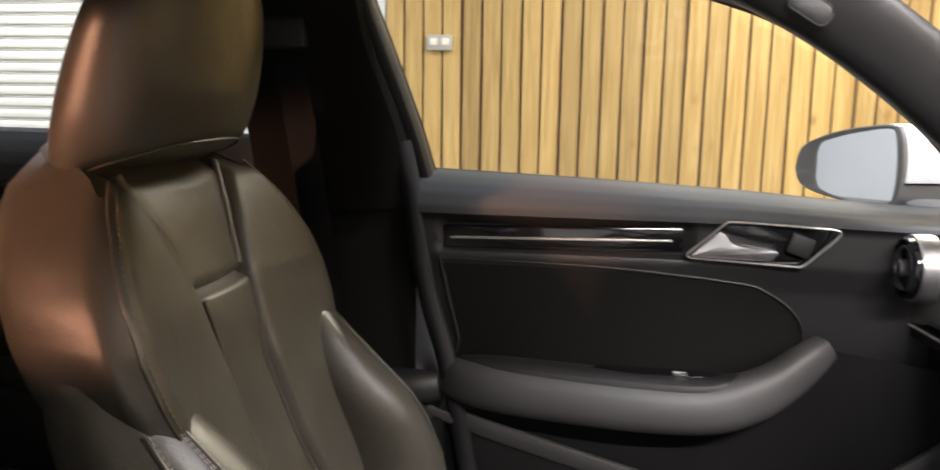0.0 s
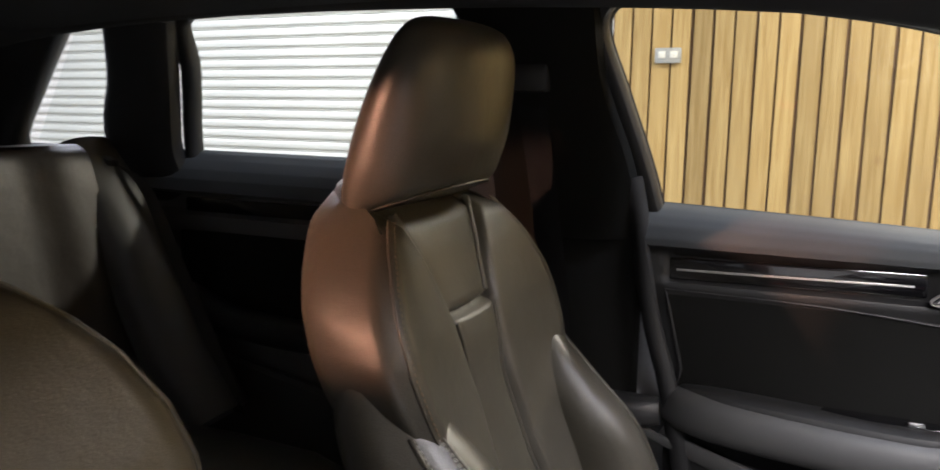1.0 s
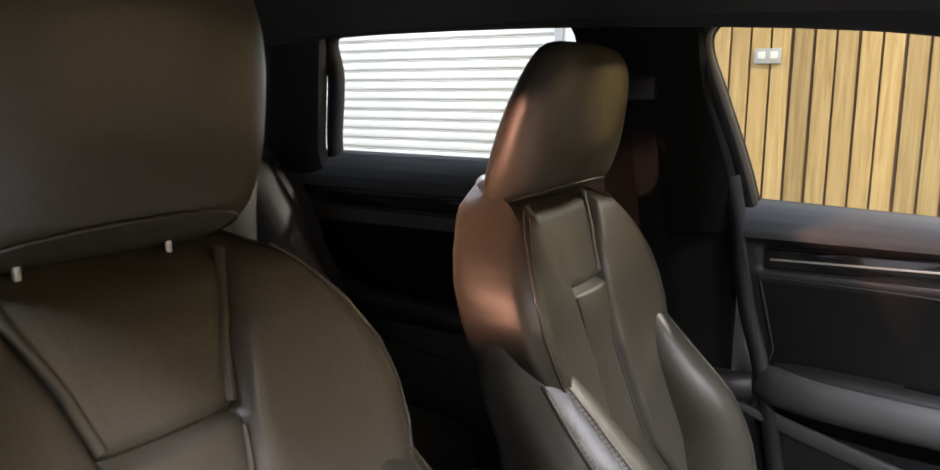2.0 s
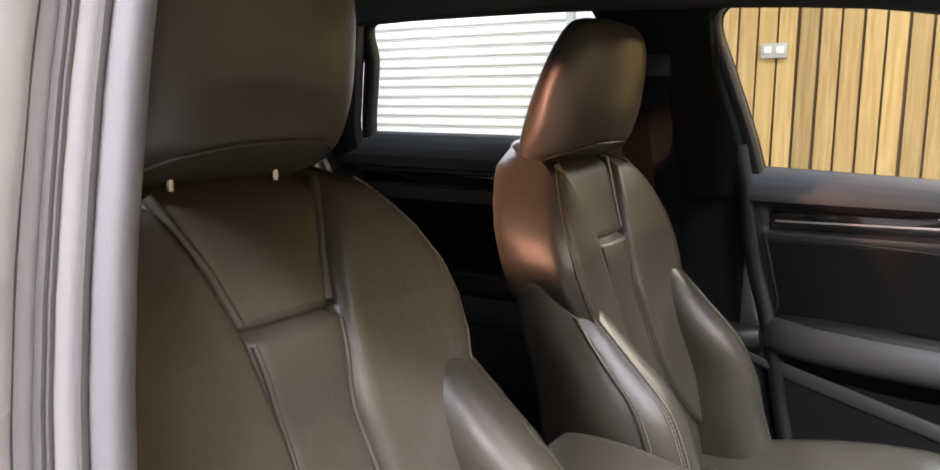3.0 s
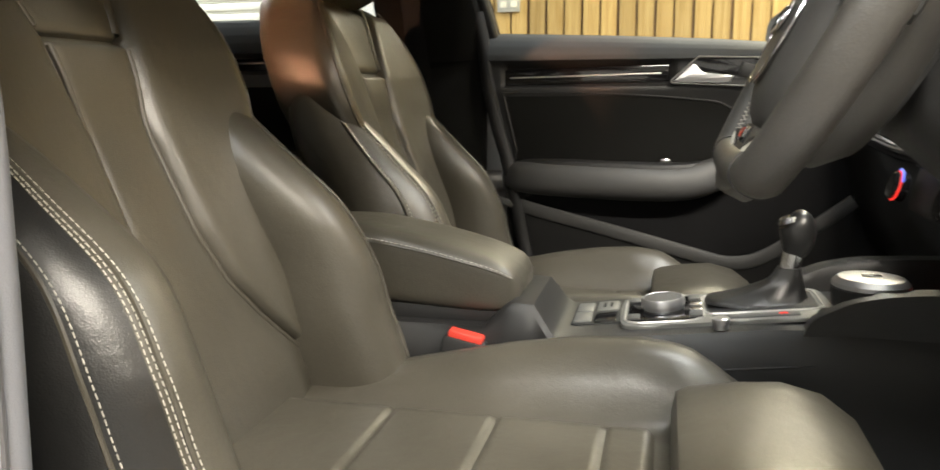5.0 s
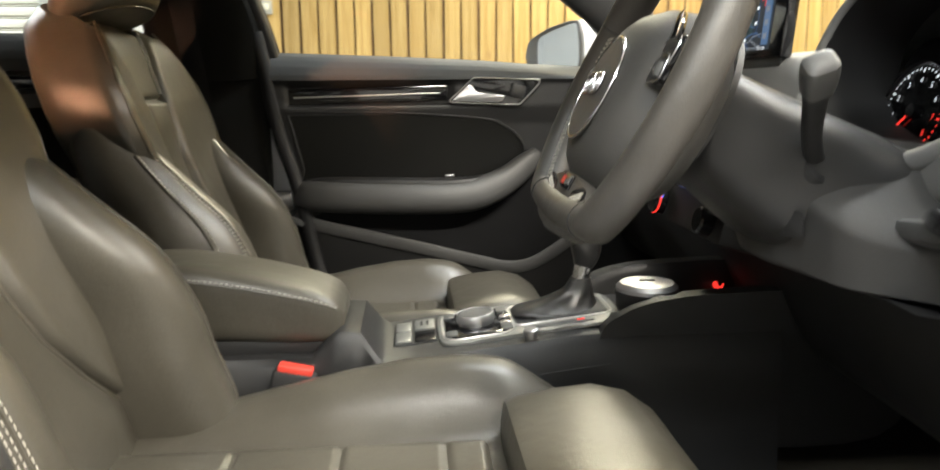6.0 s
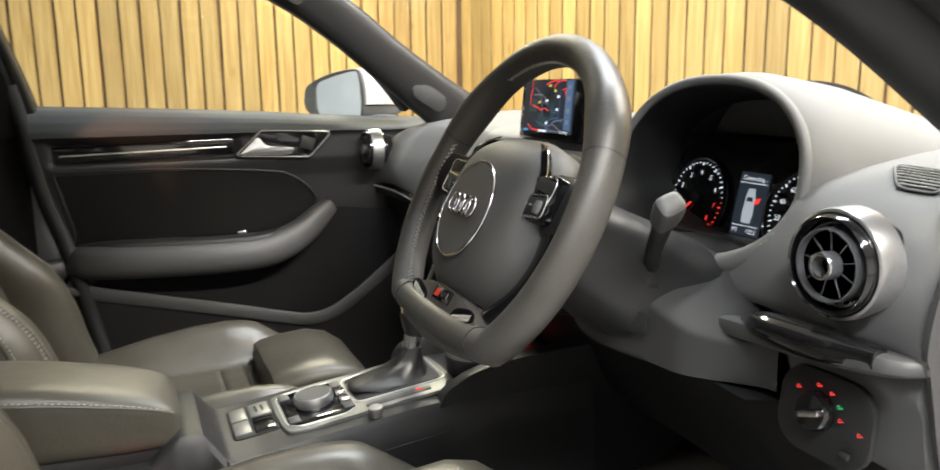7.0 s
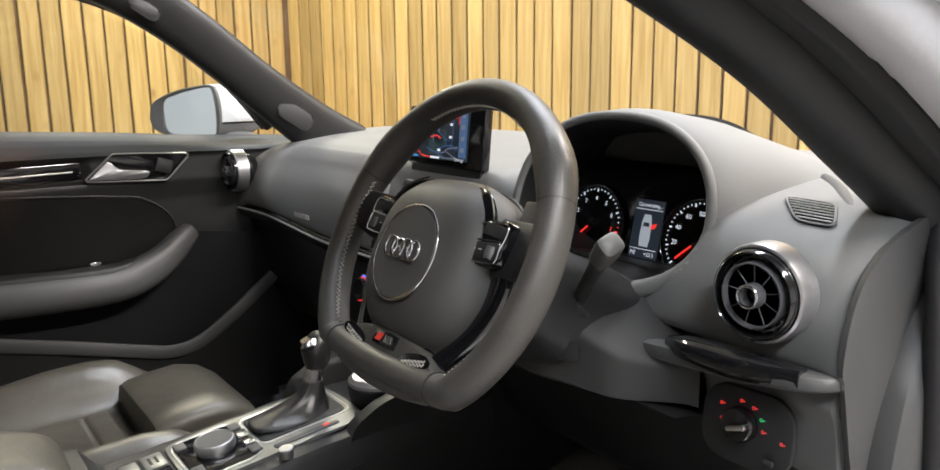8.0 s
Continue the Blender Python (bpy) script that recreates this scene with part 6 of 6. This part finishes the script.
def top_frame(x, y, h=0.0):
    p = on_console(x, y, h)
    return Matrix.Translation(p) @ pose(0, 0, 0, 0, -SL, 0)


part("gate_panel", moved(slab([tuple(p) for p in rounded([(-0.128, -0.045), (-0.116, -0.070), (-0.05, -0.074), (0.02, -0.072), (0.10, -0.074), (0.128, -0.060), (0.132, 0.0), (0.128, 0.060), (0.10, 0.072), (0.02, 0.072), (-0.05, 0.074), (-0.116, 0.070), (-0.128, 0.045)], 60)], 0.005, Matrix(), 0.002), top_frame(0.0, 0.0)), PANELGREY, con, "satin grey control panel")
part("control_inlay", moved(slab(round_rect(0.094, 0.120, 0.022), 0.003), top_frame(-0.072, 0.0, 0.004)), GLOSS, con, "gloss black inlay round the knob")
for fx, fy, fw, fh, fr in ((-0.072, 0.0, 0.100, 0.126, 0.024), (0.050, 0.010, 0.142, 0.098, 0.014)):
    part("panel_frame", sweep([top_frame(fx, fy, 0.0055) @ Vector((x, y, 0)) for x, y in round_rect(fw, fh, fr)], (0.0016, 0.0016), 6, closed=True), SATIN, con, "thin bright panel frame")
part("gate_inlay", moved(slab(round_rect(0.134, 0.088, 0.012), 0.003), top_frame(0.050, 0.010, 0.004)), TRIM, con, "black shift gate")
part("selector_strip", moved(slab(round_rect(0.10, 0.012, 0.004), 0.002), top_frame(0.040, -0.057, 0.005)), GREYTRIM, con, "grey selector display")
part("selector_light", moved(rbox((0, 0, 0), (0.010, 0.004, 0.001), 0), top_frame(0.070, -0.057, 0.0078)), GLOW_RED, con, "red selector light")
knob = part("rotary_knob", moved(lathe([(0.026, 0.002), (0.026, 0.007), (0.0285, 0.008), (0.0285, 0.0165), (0.0275, 0.0185), (0.0262, 0.0190), (0.0255, 0.0180), (0.0005, 0.0180)], 48), top_frame(-0.072, 0.0, 0.004)), ALU, con, "silver rotary control knob")
part("knob_face", moved(lathe([(0.0250, 0.0170), (0.0250, 0.0186), (0.0005, 0.0188)], 40), top_frame(-0.072, 0.0, 0.004)), GREYTRIM, knob, "dark grey knob face")
for k, (dx, dy) in enumerate(((-0.032, 0.042), (-0.032, -0.042), (-0.110, 0.042), (-0.110, -0.042), (-0.031, 0.012), (-0.031, -0.016))):
    part("control_button", moved(rbox((0, 0, 0), (0.016, 0.022, 0.004), 0.0015), top_frame(dx, dy, 0.008)), GREYTRIM if k < 4 else CHROME, con, "small control button")
part("volume_knob", moved(lathe([(0.009, 0.0), (0.009, 0.007), (0.0105, 0.008), (0.0105, 0.013), (0.009, 0.0145), (0.0005, 0.0145)], 32), top_frame(-0.004, -0.087)), ALU, con, "small silver volume knob")
part("switch_base", moved(slab(round_rect(0.066, 0.108, 0.010), 0.0016, Matrix(), 0.0006), top_frame(-0.160, 0.014)), TRIM, con, "black recess round the switches")
for dy in (0.038, -0.010):
    part("brake_switch", moved(rbox((0, 0, 0.002), (0.024, 0.044, 0.006), 0.0028), top_frame(-0.178, dy)), PANELGREY, con, "grey rocker switch")
part("hold_switch", moved(rbox((0, 0, 0.002), (0.030, 0.046, 0.006), 0.0025), top_frame(-0.147, 0.040)), PANELGREY, con, "grey parking brake switch")
part("blank_switch", moved(rbox((0, 0, 0.002), (0.030, 0.050, 0.005), 0.0025), top_frame(-0.147, -0.012)), GLOSS, con, "gloss black blank switch")
for dx in (-0.152, -0.143):
    part("switch_mark", moved(rbox((0, 0, 0), (0.0035, 0.020, 0.0008), 0), top_frame(dx, 0.040, 0.0055)), TRIM, con, "dark switch mark")
# gear lever
gx0 = on_console(0.048, 0.010, 0.004)
boot = []
for h, rx, ry, dx in ((0.0, 0.064, 0.040, 0.0), (0.005, 0.062, 0.038, 0.001), (0.009, 0.054, 0.033, 0.006), (0.015, 0.043, 0.027, 0.014), (0.024, 0.031, 0.021, 0.023), (0.034, 0.021, 0.017, 0.031), (0.050, 0.0145, 0.0145, 0.035)):
    boot.append([(gx0.x + dx + rx * u * (1 + 0.07 * math.sin(6 * k + 40 * h)), gx0.y + ry * v * (1 + 0.07 * math.sin(5 * k + 60 * h)), gx0.z + h) for k, (u, v) in enumerate(ring_points(32, 2.6))])
gear = part("gear_boot", loft([[tuple(q) for q in row.reshape(-1, 3)] for row in spline([np.array(r).ravel() for r in boot], 26)]), GAITER, con, "black leather gear gaiter", 60)
top = gx0 + Vector((0.035, 0, 0.046))
part("gear_collar", sweep([top, top + Vector((0.004, 0, 0.022))], [(0.0125, 0.0125), (0.014, 0.014)], 20, up=(1, 0, 0)), CHROME, gear, "chrome collar")
part("gear_knob", sweep(spline([top + Vector(p) for p in ((0.004, 0, 0.020), (0.007, 0, 0.034), (0.008, 0, 0.050), (0.004, 0, 0.064), (-0.002, 0, 0.070))], 16), [tuple(p) for p in spline([(0.013, 0.013), (0.018, 0.019), (0.020, 0.022), (0.017, 0.02), (0.008, 0.010)], 16)], 20, 2.4, up=(1, 0, 0)), GAITER, gear, "black leather gear knob")
part("gear_cap", sweep([top + Vector((-0.001, 0, 0.064)), top + Vector((-0.003, 0, 0.070))], [(0.015, 0.017), (0.011, 0.013)], 20, 2.6, up=(1, 0, 0)), CHROME, gear, "chrome knob cap")
# cup holder rim, console pads, climate row
arc = [(0.324, 0.058 + 0.024 * math.cos(radians(a)), 0.576 + 0.024 * math.sin(radians(a))) for a in range(-150, 60, 10)]
part("lit_ring", sweep(arc, [tuple(q) for q in spline([(0.001, 0.001), (0.004, 0.004), (0.004, 0.004), (0.001, 0.001)], len(arc))], 8, up=(1, 0, 0)), GLOW_RED, con, "red lit ring of the power socket")
pot = thing("ash_pot", (0.172, -0.058, 0.55), "round black pot with a silver lid in the cup holder", "ash pot")
part("cup", lathe([(0.036, 0.0), (0.043, 0.012), (0.045, 0.034), (0.042, 0.038)], 36, pose(0.172, -0.058, 0.548)), TRIM, pot, "black cup")
part("lid", lathe([(0.044, 0.036), (0.044, 0.041), (0.038, 0.047), (0.0005, 0.049)], 36, pose(0.172, -0.058, 0.548)), ALU, pot, "silver lid")
part("lid_mark", rbox((0.172, -0.058, 0.5975), (0.022, 0.010, 0.001), 0.0004, 1), CHROME, pot, "bright lid mark")
for side in (1, -1):
    pad = [tuple(p) for p in rounded([(0.075, 0.38), (0.085, 0.53), (0.12, 0.570), (0.18, 0.588), (0.27, 0.594), (0.36, 0.594), (0.50, 0.58), (0.50, 0.38)], 50)]
    part("knee_pad", slab([(-x if side < 0 else x, z) for x, z in pad], 0.03, basis((0, MID + side * 0.100, 0), (-1 if side < 0 else 1, 0, 0), (0, 0, 1)) if side < 0 else basis((0, MID + 0.130, 0), (1, 0, 0), (0, 0, 1)), 0.012), SOFT, con, "dark padded console side")
stack = part("control_panel", rbox((0.325, MID + 0.012, 0.725), (0.13, 0.23, 0.17), 0.012, turn=(0, 14, 0)), TRIM, con, "black control panel")
for k, z in enumerate((0.775, 0.735, 0.70)):
    part("stack_button", rbox((0.238 + 0.012 * k, MID, z), (0.012, 0.17, 0.018), 0.003, turn=(0, 14, 0)), GLOSS, stack, "gloss black button row")
    part("stack_line", rbox((0.233 + 0.012 * k, MID, z - 0.013), (0.004, 0.18, 0.003), 0.001, turn=(0, 14, 0)), CHROME, stack, "thin chrome line")
for y in (MID - 0.085, MID + 0.111):
    m = basis((0.238, y, 0.69), (0, -1, 0), (0.25, 0, 1))
    kn = part("climate_knob", moved(lathe([(0.020, 0), (0.019, 0.016), (0.016, 0.019), (0.0005, 0.019)], 32), m), GLOSS, stack, "black climate knob")
    if y > MID:
        part("knob_ring", moved(torus(0.0195, 0.0016, Matrix.Translation((0, 0, 0.012)), 32, 6), m), GLOW_RED, kn, "lit ring of the climate knob")
        arc = [m @ Vector((0.0225 * math.cos(radians(a)), 0.0225 * math.sin(radians(a)), 0.011)) for a in range(20, 110, 6)]
        part("blue_arc", sweep(arc, (0.0018, 0.0018), 6), GLOW_BLUE, kn, "blue lit arc")

# ---- centre armrest ----
rest = thing("armrest_box", (-0.36, MID, 0.52), "black leather padded lid between the front seats", "storage box")
AR = [(-0.56, 0.575, 0.050, 0.070), (-0.55, 0.585, 0.060, 0.072), (-0.48, 0.590, 0.056, 0.074), (-0.40, 0.583, 0.050, 0.075), (-0.33, 0.573, 0.043, 0.075), (-0.288, 0.566, 0.036, 0.073), (-0.268, 0.562, 0.028, 0.068), (-0.258, 0.560, 0.016, 0.056)]
part("pad", loft([[(x + 0.0, MID + w * u, z + h * v) for u, v in ring_points(48, 5)] for x, z, h, w in spline(AR, 32)]), LEATHER, rest, "black leather armrest pad", 60)
for side in (1, -1):
    for q in (0.71,):
        part("stitching", stitches([(x, MID + side * (w * (1 - q ** 5) ** 0.2 + 0.0004), z + q * h) for x, z, h, w in spline(AR[1:-1], 60)], 0.0042, 0.0028, 0.0005), THREAD, rest, "pale stitching")
    part("piping", sweep([(x, MID + side * w * (1 - 0.64 ** 5) ** 0.2, z + 0.64 * h) for x, z, h, w in spline(AR[1:-1], 60)], (0.0016, 0.0016), 6), LEATHER, rest, "raised seam")
part("hinge_base", rbox((-0.43, MID, 0.528), (0.30, 0.13, 0.03), 0.006), TRIM, rest, "black armrest base")

# ---- belt buckle by the driver's seat ----
buck = thing("belt_buckle", (-0.325, -0.133, 0.40), "black seat belt buckle with red release button", "belt buckle", "belt buckles")
part("stem", rbox((-0.335, -0.131, 0.43), (0.035, 0.016, 0.11), 0.005, turn=(0, 14, 0)), TRIM, buck, "black stem")
part("housing", rbox((-0.326, -0.132, 0.478), (0.058, 0.026, 0.062), 0.006, turn=(0, 12, 0)), TRIM, buck, "black buckle housing")
part("release_button", rbox((-0.320, -0.132, 0.5085), (0.046, 0.021, 0.014), 0.003, turn=(0, 12, 0)), RED, buck, "red release button")
copy_thing(buck, pose(-0.325, 0.073, 0.38))

# ---- rear bench and belts ----
bench = thing("rear_bench", (-1.5, MID, 0.2), "black leather rear bench seat", "rear seat")
rows = []
for z, x, d in spline([(0.50, -1.46, 0.10), (0.62, -1.49, 0.11), (0.78, -1.53, 0.11), (0.92, -1.565, 0.10), (1.0, -1.59, 0.08), (1.025, -1.62, 0.045)], 26):
    r = []
    for k in range(61):
        y = -0.60 + 1.2 * k / 60
        a = abs(abs(y) - 0.33)
        r.append((x + 0.028 * smooth(0.13, 0.22, a) - 0.006 * math.exp(-((a - 0.12) / 0.006) ** 2), MID + y, z))
    r += [(x - d, MID + 0.60, z), (x - d, MID - 0.60, z)]
    rows.append(r)
part("backrest", loft(rows), SHADE_LEATHER, bench, "black leather rear backrest, darkened for shade", 60)
part("cushion", loft([[(x, MID + 0.60 * u, 0.42 + h * v) for u, v in ring_points(48, 6)] for x, h in ((-1.50, 0.06), (-1.45, 0.09), (-1.2, 0.10), (-1.02, 0.095), (-0.96, 0.07), (-0.945, 0.04))]), LEATHER, bench, "black leather rear cushion", 50)
# grey instead of leather, to lighten this side where little light reaches
part("side_bolster", sweep(spline([(-1.66, 0.62, 1.0), (-1.56, 0.62, 0.88), (-1.48, 0.615, 0.76), (-1.40, 0.61, 0.62), (-1.30, 0.61, 0.48)], 24), (0.06, 0.075), 16, 2.6, up=(0, 1, 0)), GREYTRIM, bench, "padded side of the bench")
rbelt = thing("rear_seat_belt", (-1.5, 0.62, 0.5), "black rear seat belt webbing beside the bench", "seat belt")


def strap(path, width, side, thick=0.0012):
    out = []
    for p in path:
        p, w = Vector(p), Vector(side).normalized() * width / 2
        out.append([p - w, p + w, p + w + Vector((thick, -thick, thick)), p - w + Vector((thick, -thick, thick))])
    return loft(out)


# lighter, browner than the front webbing, so that it looks lit
part("webbing", strap(spline([(-1.60, 0.63, 1.0), (-1.50, 0.645, 0.94), (-1.42, 0.64, 0.80), (-1.30, 0.625, 0.60), (-1.26, 0.62, 0.50)], 20), 0.048, (0.7, 0.0, -0.2)), BELT, rbelt)
part("guide", rbox((-1.60, 0.63, 0.995), (0.08, 0.03, 0.02), 0.006, turn=(0, 20, 0)), TRIM, rbelt, "black belt guide")
pbelt = thing("seat_belt", (-0.64, 0.66, 0.4), "black seat belt hanging on the centre pillar", "seat belt")
# carpet black keeps this webbing looking shaded where the warm lamp falls
part("webbing", strap([(-0.655, 0.632, 1.15), (-0.64, 0.66, 1.0), (-0.62, 0.685, 0.8), (-0.60, 0.69, 0.45)], 0.047, (1, 0, 0)), CARPET, pbelt)
part("anchor", rbox((-0.655, 0.628, 1.155), (0.075, 0.03, 0.045), 0.008), TRIM, pbelt, "black upper belt anchor")
